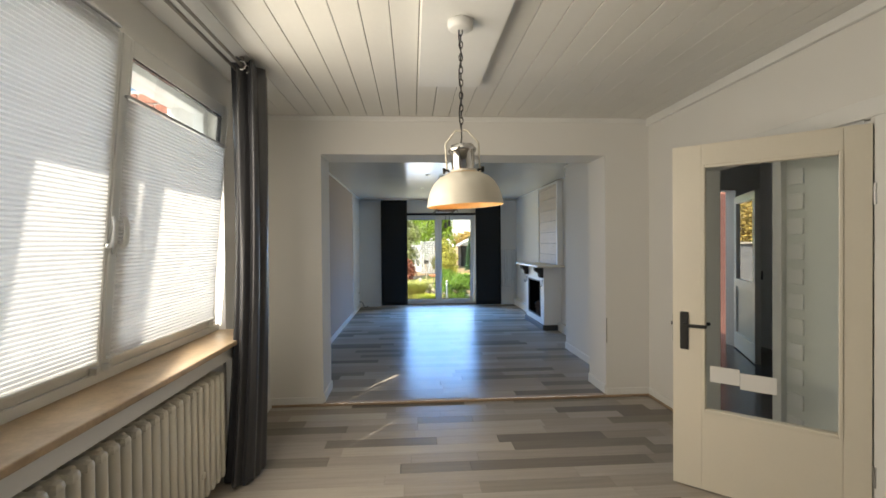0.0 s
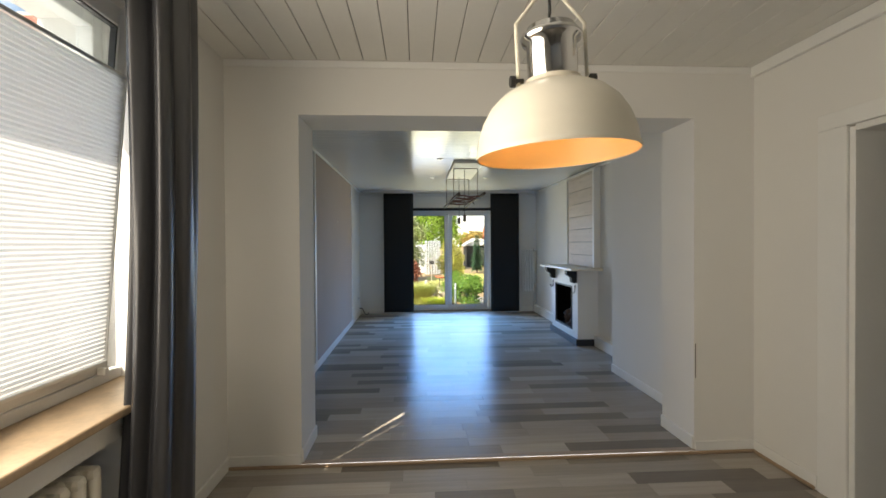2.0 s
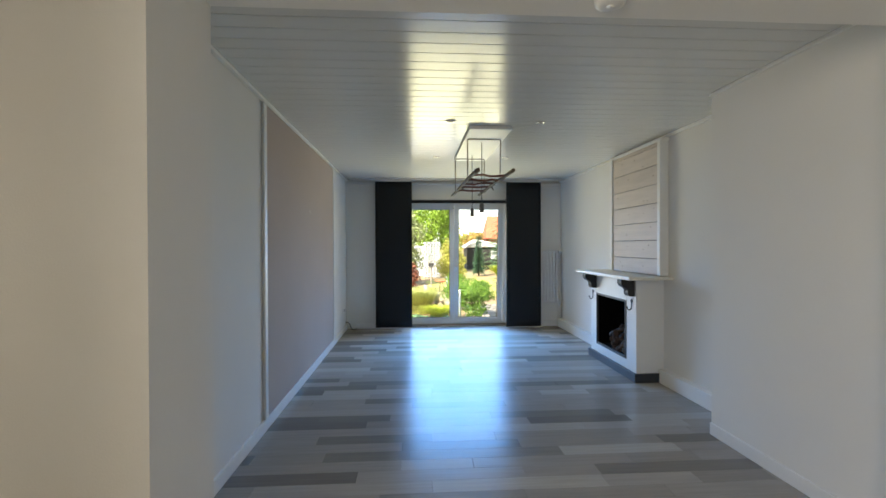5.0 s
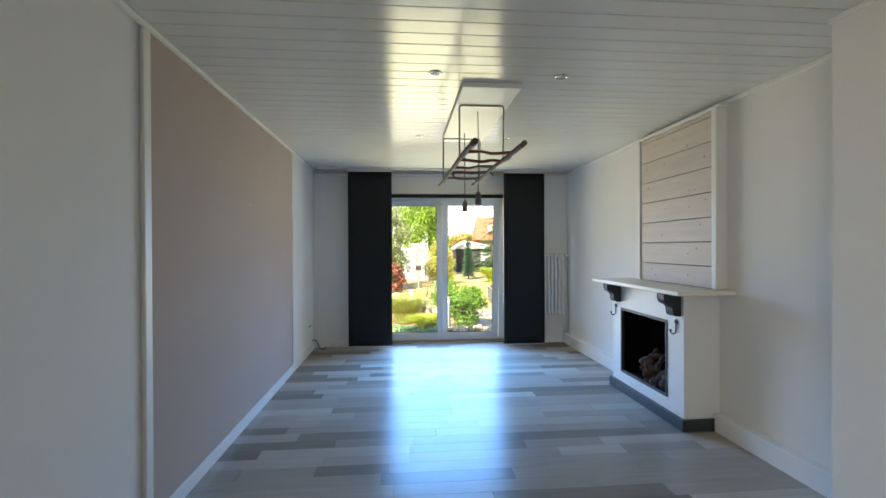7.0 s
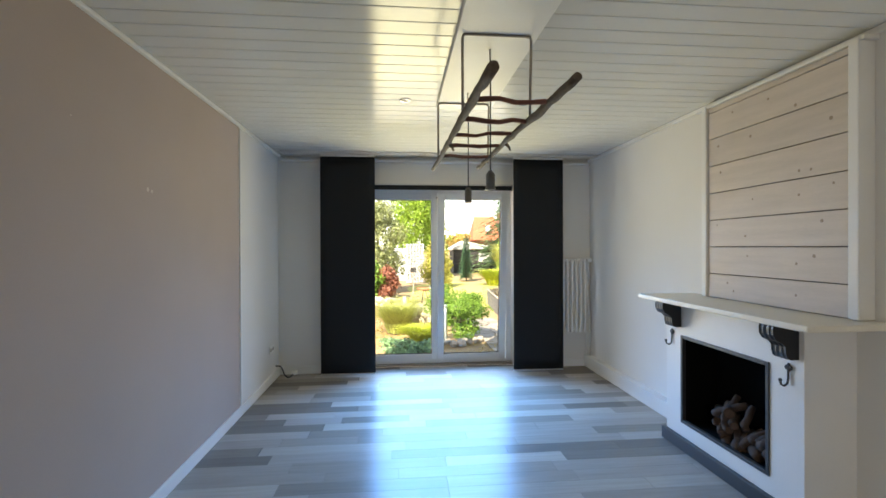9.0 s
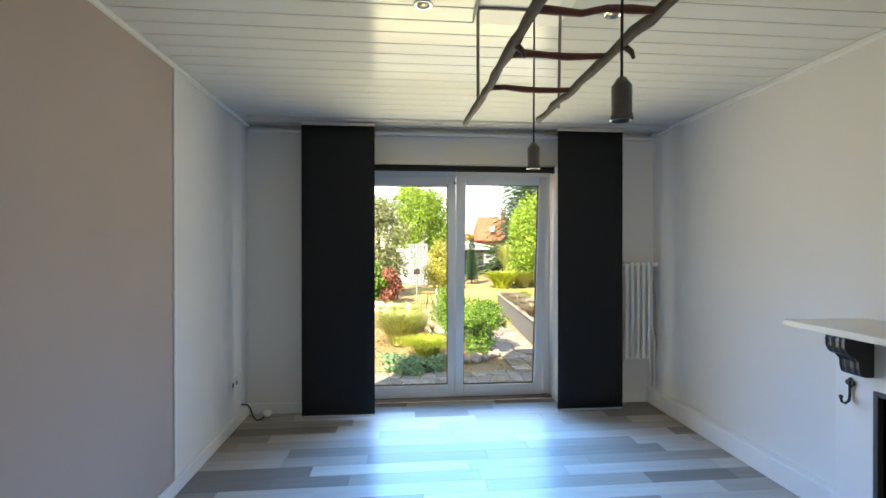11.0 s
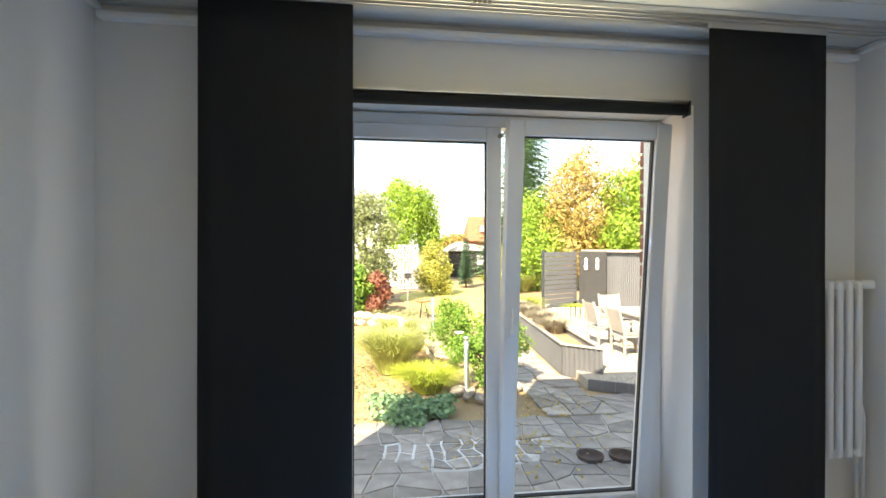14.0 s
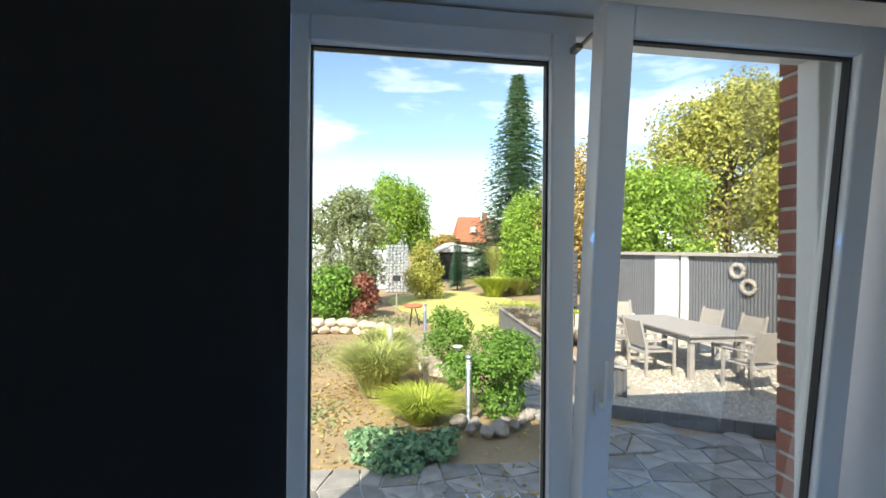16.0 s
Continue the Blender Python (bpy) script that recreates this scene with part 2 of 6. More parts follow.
def blocks(*items, bev=0.0):
    bm = bmesh.new()
    for a, b in items:
        box(bm, a, b, bev)
    return bm


def rod(bm, p, q, r, r2=None, seg=12):
    p, q = Vector(p), Vector(q)
    m = Matrix.Translation((p + q) / 2) @ (q - p).to_track_quat("Z", "Y").to_matrix().to_4x4()
    bmesh.ops.create_cone(bm, cap_ends=True, segments=seg, radius1=r, radius2=r if r2 is None else r2, depth=(q - p).length, matrix=m)


def tube(bm, pts, radii, seg=10, wob=0.0, rnd=None):
    """A closed tube along a line of points, with a radius at each."""
    pts = [Vector(p) for p in pts]
    if not isinstance(radii, (list, tuple)):
        radii = [radii] * len(pts)
    rings = []
    side = None
    for i, p in enumerate(pts):
        d = (pts[min(i + 1, len(pts) - 1)] - pts[max(i - 1, 0)]).normalized()
        if side is None:
            side = d.orthogonal().normalized()
        side = (side - d * side.dot(d)).normalized()
        up = d.cross(side)
        ring = []
        for k in range(seg):
            w = 2 * math.pi * k / seg
            r = radii[i] * (1 + (rnd.uniform(-wob, wob) if rnd else 0))
            ring.append(bm.verts.new(p + side * math.cos(w) * r + up * math.sin(w) * r))
        rings.append(ring)
    for a, b in zip(rings, rings[1:]):
        for k in range(seg):
            f = bm.faces.new((a[k], a[(k + 1) % seg], b[(k + 1) % seg], b[k]))
            f.smooth = True
    bm.faces.new(rings[0][::-1])
    bm.faces.new(rings[-1])


def lathe(bm, profile, centre, seg=40):
    """Turns a line of (radius, height) round a vertical axis."""
    c = Vector(centre)
    rings = [[bm.verts.new(c + Vector((r * math.cos(2 * math.pi * k / seg), r * math.sin(2 * math.pi * k / seg), z))) for k in range(seg)] for r, z in profile]
    for a, b in zip(rings, rings[1:]):
        for k in range(seg):
            f = bm.faces.new((a[k], a[(k + 1) % seg], b[(k + 1) % seg], b[k]))
            f.smooth = True


def finish(bm, name, material):
    me = bpy.data.meshes.new(name)
    bmesh.ops.recalc_face_normals(bm, faces=bm.faces)
    bm.to_mesh(me)
    bm.free()
    me.materials.append(material)
    return me


def placed(ob):
    """Where an object stands in the world, by its chain of parents."""
    if ob.parent is None:
        return ob.matrix_basis.copy()
    return placed(ob.parent) @ ob.matrix_parent_inverse @ ob.matrix_basis


def adopt(ob, parent):
    if parent is not None:
        ob.parent = parent
        ob.matrix_parent_inverse = placed(parent).inverted()
    return ob


def part(name, bm, material, parent, label=""):
    return tagged(adopt(new(name, finish(bm, name, material)), parent), label)


def thing(name, at, label, category, group="", kind=""):
    ob = new(name)
    ob.empty_display_size = 0.1
    ob.matrix_basis = pose(*at)
    return tagged(ob, label, category, group, kind)


def solid(name, bm, material, label="", category="", kind="", group=""):
    return tagged(new(name, finish(bm, name, material)), label, category, group, kind)


# ---- plan ----
FF, FB = -0.025, 0.0           # floors of the front and the back room
CF, CB = 2.56, 2.435           # ceilings
XL, XR = -0.80, 2.675          # front room side walls
YD, YE = 4.70, 5.10            # wall between the rooms
Y0 = -1.6                      # wall behind the start
BXL, BXR = -0.72, 2.86         # back room side walls
YB = 11.0                      # garden wall, inner face
YO = 11.46                     # garden wall, outer face
OPL, OPR, OPZ = -0.34, 2.257, 2.218
GXL, GXR, GZ = 0.20, 1.97, 2.12
WY0, WY1, WZ0, WZ1 = 1.50, 3.74, 0.85, 2.34


def wall(name, items, label="white woodchip-papered wall", mat=M_WALL):
    return solid(name, blocks(*items), mat, label, "wall", "structure")


wall("wall_west_front", [((XL - 0.36, Y0, -0.2), (XL, WY0, 2.7)), ((XL - 0.36, WY1, -0.2), (XL, YD, 2.7)),
                         ((XL - 0.36, WY0, -0.2), (XL - 0.02, WY1, WZ0 - 0.05)), ((XL - 0.36, WY0, WZ1), (XL, WY1, 2.7))])
wall("wall_south", [((XL - 0.36, Y0 - 0.3, -0.2), (XR + 0.2, Y0, 2.7))])
wall("wall_east_front", [((XR, Y0, -0.2), (XR + 0.2, 2.62, 2.7)), ((XR, 4.02, -0.2), (XR + 0.2, YD, 2.7)), ((XR, 2.62, 2.0), (XR + 0.2, 4.02, 2.7))])
wall("wall_between", [((XL - 0.36, YD, -0.2), (OPL, YE, 2.7)), ((OPR, YD, -0.2), (XR + 0.2, YE, 2.7)), ((OPL, YD, OPZ), (OPR, YE, 2.7))],
     "white wall with a wide opening between two rooms")
wall("wall_west_back", [((BXL - 0.36, YE, -0.2), (BXL, YO, 2.7))])
wall("wall_pier", [((2.51, YE, -0.2), (BXR + 0.2, 6.56, 2.7))], "white wall pier that steps into the room")
wall("wall_east_back", [((BXR, 6.56, -0.2), (BXR + 0.25, YO, 2.7))])
wall("wall_north", [((BXL, YB, -0.2), (GXL, YO - 0.12, 2.7)), ((GXR, YB, -0.2), (BXR, YO - 0.12, 2.7)), ((GXL, YB, GZ), (GXR, YO - 0.12, 2.7)), ((GXL, YB + 0.2, -0.5), (GXR, YO - 0.12, 0.0))],
     "white garden wall with a tall glazed opening")


def ceiling(name, x0, x1, y0, y1, z, pitch, along, mat):
    """Tongue-and-groove boards with open joints under a dark backing, one mesh."""
    bm = bmesh.new()
    lo, hi = (x0, x1) if along == "y" else (y0, y1)
    k = lo
    while k < hi:
        e = min(k + pitch - 0.004, hi)
        if along == "y":
            box(bm, (k, y0, z), (e, y1, z + 0.012), 0.0035)
        else:
            box(bm, (x0, k, z), (x1, e, z + 0.012), 0.003)
        k += pitch
    ob = solid(name, bm, mat, "white tongue-and-groove board ceiling", "ceiling", "structure")
    return ob


ceiling("ceiling_front", XL, XR, Y0, YD, CF, 0.146, "y", M_CEIL_FRONT)
ceiling("ceiling_back", BXL, BXR, YE, YB, CB, 0.125, "x", M_CEIL)
solid("ceiling_slab", blocks(((XL - 0.4, Y0 - 0.3, 2.7), (5.6, 6.7, 2.9)), ((XL - 0.4, 6.7, 2.7), (3.2, YO - 0.02, 2.9))), M_WALL, "plain slab over the rooms", "ceiling", "structure")
solid("ceiling_void", blocks(((XL, Y0, CF + 0.0125), (XR, YD, CF + 0.03)), ((BXL, YE, CB + 0.0125), (BXR, YB, CB + 0.03))), M_JOINT, "dark battens above the ceiling boards", "ceiling", "structure")
solid("ceiling_trim_front", blocks(((XR - 0.03, Y0, 2.49), (XR, YD, CF), ), ((XL, YD - 0.012, 2.515), (XR - 0.03, YD, CF)), bev=0.006), M_WHITE, "white moulding along the ceiling", "trim", "structure")
solid("ceiling_trim_west", blocks(((BXL, YE, 2.412), (BXL + 0.034, YB, CB), ), bev=0.008), M_WHITE, "white moulding along the ceiling", "trim", "structure")
solid("ceiling_trim_east", blocks(((BXR - 0.025, 6.56, 2.40), (BXR, YB, CB)), ((2.49, YE, 2.41), (2.51, 6.56, CB)), bev=0.006), M_WHITE, "white moulding along the ceiling", "trim", "structure")
solid("ceiling_trim_north", blocks(((BXL + 0.03, YB - 0.05, 2.365), (BXR - 0.03, YB, 2.395)), bev=0.008), M_WHITE, "dusty white ledge under the ceiling", "trim", "structure")

solid("baseboard_front", blocks(((XL, YD - 0.014, FF), (OPL, YD, 0.055)), ((OPR, YD - 0.014, FF), (XR, YD, 0.055)), ((XR - 0.014, 4.2, FF), (XR, YD - 0.014, 0.055)), ((XL, Y0, FF), (XL + 0.014, YD - 0.014, 0.055)), bev=0.004), M_WHITE, "white painted skirting board", "skirting", "structure")
solid("baseboard_oak", blocks(((XL, YD - 0.03, FF), (XR, YD - 0.0145, FF + 0.022)), ((XR - 0.03, 4.2, FF), (XR - 0.0145, YD - 0.03, FF + 0.022)), bev=0.008), M_OAK, "brown wooden cover strip on the floor edge", "trim", "structure")
solid("threshold_strip", blocks(((OPL, YD - 0.0145, FB - 0.004), (OPR, YD + 0.03, FB + 0.001))), M_KNOT, "brown wooden strip on the floor step", "threshold", "structure")
solid("baseboard_reveal", blocks(((OPL, YD, FB), (OPL + 0.014, YE, 0.085)), ((OPR - 0.014, YD, FB), (OPR, YE, 0.085)), ((2.257, YE, FB), (2.51, YE + 0.014, 0.085)), ((2.496, YE + 0.014, FB), (2.51, 6.56, 0.085)), bev=0.004), M_WHITE, "white painted skirting board", "skirting", "structure")
solid("baseboard_west", blocks(((BXL, YE, FB), (BXL + 0.018, YB, 0.085)), ((BXL + 0.018, YB - 0.016, FB), (GXL, YB, 0.09)), ((GXR, YB - 0.016, FB), (2.79, YB, 0.09)), bev=0.004), M_WHITE, "white painted skirting board", "skirting", "structure")
solid("baseboard_duct", blocks(((2.79, 8.97, FB), (BXR, YB, 0.13)), ((2.79, 6.56, FB), (BXR, 7.77, 0.13)), ((2.785, 8.97, 0.117), (BXR, YB, 0.135)), ((2.785, 6.56, 0.117), (BXR, 7.77, 0.135)), bev=0.004), M_WHITE, "white boxed pipe duct along the wall", "skirting", "structure")

# taupe wall field in its white frame
field = thing("wall_panel", (BXL, 8.3, 0.09), "taupe papered field in a white frame on the wall", "wall panel")
part("paper", blocks(((BXL, 6.885, 0.09), (BXL + 0.012, 9.71, 2.4115))), M_TAUPE, field)
part("frame_post", blocks(((BXL, 6.82, 0.09), (BXL + 0.022, 6.884, 2.411)), bev=0.006), M_WHITE, field, "white frame batten")
part("frame_post", blocks(((BXL, 9.711, 0.09), (BXL + 0.022, 9.74, 2.411)), bev=0.006), M_WHITE, field, "white frame batten")


for y, z, r in ((7.35, 1.98, 0.006), (7.75, 1.95, 0.005), (8.32, 1.72, 0.012), (8.36, 1.715, 0.01)):
    bm = bmesh.new()
    rod(bm, (BXL + 0.012, y, z), (BXL + 0.0135, y, z), r, seg=8)
    part("filler_mark", bm, M_PINE, field, "small filled nail hole")
solid("plaster_crack", blocks(((OPR + 0.006, YD - 0.0025, 0.48), (OPR + 0.011, YD, 0.71))), M_JOINT, "thin crack along the pier edge", "crack", "structure")

# ---- left window with pleated blinds ----
def sash(parent, name, a0, a1, z0, z1, prof, depth, glass_mat, m, axis, label=""):
    """One glazed sash in its own plane (u across, z up), set by matrix m."""
    bm = blocks(((a0, -depth / 2, z0), (a0 + prof, depth / 2, z1)), ((a1 - prof, -depth / 2, z0), (a1, depth / 2, z1)),
                ((a0 + prof, -depth / 2, z0), (a1 - prof, depth / 2, z0 + prof)), ((a0 + prof, -depth / 2, z1 - prof), (a1 - prof, depth / 2, z1)), bev=0.006)
    bm.transform(m)
    s = part(name, bm, M_PVC, parent, label)
    g = 0.006
    bm = blocks(((a0 + prof, -0.012, z0 + prof), (a0 + prof + g, 0.012, z1 - prof)), ((a1 - prof - g, -0.012, z0 + prof), (a1 - prof, 0.012, z1 - prof)),
                ((a0 + prof + g, -0.012, z0 + prof), (a1 - prof - g, 0.012, z0 + prof + g)), ((a0 + prof + g, -0.012, z1 - prof - g), (a1 - prof - g, 0.012, z1 - prof)))
    bm.transform(m)
    part("seal", bm, M_SEAL, s, "black rubber glazing seal")
    bm = blocks(((a0 + prof + g, -0.004, z0 + prof + g), (a1 - prof - g, 0.004, z1 - prof - g)))
    bm.transform(m)
    p = part("pane", bm, glass_mat, s, "clear glass pane")
    p.visible_shadow = False
    return s


def pvc_handle(parent, m):
    bm = blocks(((-0.016, -0.012, -0.035), (0.016, 0.0, 0.035)), ((-0.01, -0.035, -0.01), (0.01, -0.012, 0.01)), bev=0.006)
    tube(bm, [(0, -0.035, -0.005), (0, -0.045, 0.02), (0, -0.047, 0.06), (0, -0.045, 0.1), (0, -0.035, 0.125)], [0.011, 0.0115, 0.0115, 0.011, 0.009], 10)
    bm.transform(m)
    return part("handle", bm, M_PVC, parent, "white window handle")


win = thing("window_1", (XL - 0.12, (WY0 + WY1) / 2, WZ0), "white PVC window with two tilted sashes", "window", kind="structure")
fx0, fx1 = XL - 0.17, XL - 0.10
part("window_frame", blocks(((fx0, WY0, WZ0), (fx1, WY0 + 0.06, WZ1)), ((fx0, WY1 - 0.06, WZ0), (fx1, WY1, WZ1)), ((fx0, WY0 + 0.06, WZ0), (fx1, WY1 - 0.06, WZ0 + 0.06)),
                            ((fx0, WY0 + 0.06, WZ1 - 0.06), (fx1, WY1 - 0.06, WZ1)), ((fx0, 2.535, WZ0 + 0.06), (fx1, 2.605, WZ1 - 0.06)), bev=0.006), M_PVC, win)
# strip added to cover the bright line in the gap under the sashes
part("gap_cover", blocks(((fx1, WY0, WZ0 - 0.0045), (fx1 + 0.055, WY1, WZ0 + 0.038)), bev=0.004), M_PVC, win)
for y0, y1 in ((1.53, 2.562), (2.568, 3.66)):
    # u runs along +y; the sash leans into the room about its foot
    m = Matrix.Translation((fx1 + 0.03, 0, WZ0 + 0.04)) @ Matrix.Rotation(radians(4.8), 4, "Y") @ Matrix(((0, -1, 0, 0), (1, 0, 0, 0), (0, 0, 1, 0), (0, 0, 0, 1)))
    s = sash(win, "sash", y0, y1, 0.0, WZ1 - WZ0 - 0.06, 0.075, 0.036, M_GLASS, m, "y", "tilted white sash")
    hu = y1 - 0.035 if y0 < 2 else y0 + 0.035
    pvc_handle(s, m @ Matrix.Translation((hu, -0.018, 0.53)))
    bl = tagged(new("pleated_blind"), "white pleated blind drawn over the window", "blind", "pleated blinds")
    bl.empty_display_size = 0.1
    bl.matrix_basis = pose(fx1 + 0.05, (y0 + y1) / 2, WZ0 + 0.1)
    top = 1.42 if y0 < 2 else 1.16
    # pleats
    bm = bmesh.new()
    a0, a1, z = y0 + 0.022, y1 - 0.055, 0.06
    rows = []
    i = 0
    while z < top:
        yy = -0.032 - (0.007 if i % 2 else 0.0)
        rows.append([bm.verts.new((a0, yy, z)), bm.verts.new((a1, yy, z))])
        z += 0.0085
        i += 1
    for r, q in zip(rows, rows[1:]):
        bm.faces.new((r[0], r[1], q[1], q[0]))
    bm.transform(m)
    part("fabric", bm, M_BLIND, bl, "white pleated fabric")
    for zz, nm in ((0.046, "bottom_rail"), (top, "top_rail")):
        bm = blocks(((a0 - 0.004, -0.05, zz), (a1 + 0.004, -0.024, zz + 0.014)), bev=0.004)
        bm.transform(m)
        part(nm, bm, M_ALU if nm == "top_rail" else M_PVC, bl)
    for a in (a0 - 0.004, a1 + 0.004):
        bm = bmesh.new()
        rod(bm, (a, -0.04, 0.02), (a, -0.04, 1.40), 0.0015, seg=6)
        box(bm, (a - 0.012, -0.05, 0.0), (a + 0.012, -0.018, 0.03), 0.004)
        bm.transform(m)
        part("cord", bm, M_PVC, bl, "thin tension cord with clip")

solid("window_sill", blocks(((XL - 0.11, WY0 - 0.05, 0.815), (-0.59, WY1 + 0.02, 0.845)), bev=0.006), M_SILL, "travertine-patterned window sill with worn edge", "sill", "structure")
solid("sill_apron", blocks(((XL - 0.02, WY0 - 0.05, 0.735), (-0.625, WY1 + 0.02, 0.8149))), M_WHITE, "white board under the window sill", "trim", "structure")


def radiator(name, n, pitch, height, depth, label, mat):
    """Column radiator standing along +x from its base corner: every column two tubes and rounded heads."""
    rad = thing(name, (0, 0, 0), label, "radiator")
    for i in range(n):
        bm = bmesh.new()
        x = (i + 0.5) * pitch
        for y in (depth * 0.22, depth * 0.78):
            tube(bm, [(x, y, 0.03), (x, y, 0.055), (x, y, height - 0.055), (x, y, height - 0.03)], [0.012, pitch * 0.32, pitch * 0.32, 0.012], 10)
        for z in (0.035, height - 0.06):
            box(bm, (x - pitch * 0.37, depth * 0.06, z - 0.012), (x + pitch * 0.37, depth * 0.94, z + 0.04), 0.022)
        part("column", bm, mat, rad)
    for z in (0.05, height - 0.045):
        bm = bmesh.new()
        rod(bm, (pitch * 0.4, depth * 0.5, z), ((n - 0.4) * pitch, depth * 0.5, z), 0.02)
        part("hub", bm, mat, rad)
    return rad


r1 = radiator("column_radiator", 28, 0.068, 0.66, 0.13, "cream enamelled column radiator under the window sill", M_RAD)
r1.matrix_basis = pose(-0.62, 1.40, 0.045, 0, 0, 90)
for y in (1.7, 3.0):
    part("bracket", blocks(((-0.80, y - 0.015, 0.2), (-0.625, y + 0.015, 0.23))), M_RAD, r1, "wall bracket")
    part("foot", blocks(((-0.72, y - 0.012, FF), (-0.70, y + 0.012, 0.1))), M_RAD, r1)

# ---- curtain with rod ----
cr = thing("curtain_rail", (-0.55, 2.0, CF), "double curtain rail fixed under the ceiling", "curtain rail")
for x in (-0.585, -0.53):
    bm = bmesh.new()
    rod(bm, (x, 0.6, 2.475), (x, 3.72, 2.475), 0.009)
    part("rod", bm, M_STEEL, cr)
for y in (1.0, 3.42):
    part("bracket", blocks(((-0.60, y - 0.01, 2.47), (-0.51, y + 0.01, 2.49)), ((-0.565, y - 0.01, 2.48), (-0.545, y + 0.01, CF)), bev=0.003), M_STEEL, cr)


def curtain(cx, cy, z0, z1, hx, hy, folds, spread):
    """Gathered cloth: a closed, pleated loop that drops in uneven folds and widens to the hem."""
    bm = bmesh.new()
    rnd = random.Random(4)
    seg, lev = 120, 26
    ph = [rnd.uniform(0, 6.28) for _ in range(6)]
    rings = []
    for j in range(lev + 1):
        t = j / lev
        z = z1 + (z0 - z1) * t
        w = 1 + spread * t ** 3
        ring = []
        for k in range(seg):
            a = 2 * math.pi * k / seg
            f = 1 + (0.2 + 0.06 * math.sin(3 * t + ph[0])) * math.sin(folds * a + ph[1] + 0.5 * math.sin(2.5 * t + ph[2])) + 0.06 * math.sin(2 * folds * a + 3 * t + ph[3])
            drift = 0.015 * math.sin(3.5 * t + ph[4])
            ring.append(bm.verts.new((cx + drift + hx * w * f * math.cos(a) - 0.03 * t ** 4, cy + hy * w * f * math.sin(a) - 0.02 * t, z + (0.012 * math.sin(folds * a) if j == lev else 0))))
        rings.append(ring)
    for a, b in zip(rings, rings[1:]):
        for k in range(seg):
            bm.faces.new((a[k], a[(k + 1) % seg], b[(k + 1) % seg], b[k])).smooth = True
    bm.faces.new(rings[0])
    return bm


cu = thing("curtain", (-0.55, 3.47, FF + 0.02), "dark grey satin eyelet curtain drawn aside in folds", "curtain")
part("cloth", curtain(-0.545, 3.51, FF + 0.02, 2.52, 0.07, 0.15, 7, 0.28), M_CURT, cu)
for y in (3.335, 3.40, 3.52, 3.60):
    bm = bmesh.new()
    tube(bm, [(-0.53 + 0.024 * math.cos(a), y, 2.475 + 0.024 * math.sin(a)) for a in [i * math.pi / 9 for i in range(19)]], 0.005, 8)
    part("eyelet", bm, M_CHROME, cu, "metal eyelet ring")
bm = blocks(((-0.79, 3.60, 2.28), (-0.765, 3.62, 2.30)), bev=0.003)
rod(bm, (-0.80, 3.61, 2.29), (-0.74, 3.61, 2.29), 0.006)
solid("curtain_hook", bm, M_ALU, "small metal tie-back hook on the wall", "hook")

# ---- pendant lamp over the table place ----
solid("lamp_board", blocks(((0.52, 1.3, CF - 0.055), (0.94, 3.75, CF)), bev=0.004), M_WHITE, "white painted board box under the ceiling", "ceiling board")
lc = (0.713, 2.80)
lamp = thing("pendant_lamp", (lc[0], lc[1], 2.505), "cream enamel industrial pendant lamp on a black chain", "pendant lamp")
bm = bmesh.new()
lathe(bm, [(0.0, 2.505), (0.062, 2.505), (0.064, 2.49), (0.06, 2.468), (0.05, 2.462), (0.0, 2.462)], (*lc, 0), 32)
part("canopy", bm, M_WHITE, lamp, "white ceiling rose")
LZ = 1.597
tilt = Matrix.Translation((*lc, LZ + 0.37)) @ Matrix.Rotation(radians(-2.5), 4, "Y") @ Matrix.Translation((-lc[0], -lc[1], -LZ - 0.37))
prof = [(r * 1.01, z) for r, z in [(0.186, 0.0), (0.187, 0.006), (0.184, 0.012), (0.179, 0.045), (0.168, 0.08), (0.148, 0.115), (0.12, 0.142), (0.09, 0.158), (0.066, 0.166), (0.064, 0.178)]]
bm = bmesh.new()
lathe(bm, prof, (*lc, LZ), 64)
bm.transform(tilt)
shade = part("shade", bm, M_SHADE_OUT, lamp, "cream enamel dome shade")
bm = bmesh.new()
lathe(bm, [(max(r - 0.003, 0.001), z + 0.0015) for r, z in prof[:-1]] + [(0.001, 0.172)], (*lc, LZ), 64)
bm.transform(tilt)
part("lining", bm, M_SHADE_IN, shade, "inner enamel coloured with the bulb's warm glow")
bm = bmesh.new()
lathe(bm, [(0.058, 0.17), (0.058, 0.262), (0.068, 0.268), (0.071, 0.278), (0.068, 0.284), (0.058, 0.288), (0.056, 0.30), (0.0, 0.308)], (*lc, LZ), 40)
bm.transform(tilt)
part("socket_housing", bm, M_CHROME, lamp, "polished chrome cylinder")
bm = bmesh.new()
bar = [(-0.082, 0, 0.168), (-0.082, 0, 0.31), (-0.03, 0, 0.372), (0.03, 0, 0.372), (0.082, 0, 0.31), (0.082, 0, 0.168)]
for p, q in zip(bar, bar[1:]):
    rod(bm, (lc[0] + p[0], lc[1], LZ + p[2]), (lc[0] + q[0], lc[1], LZ + q[2]), 0.0045, seg=8)
bm.transform(tilt)
part("bracket", bm, M_SHADE_OUT, lamp, "bent cream carrying bracket")
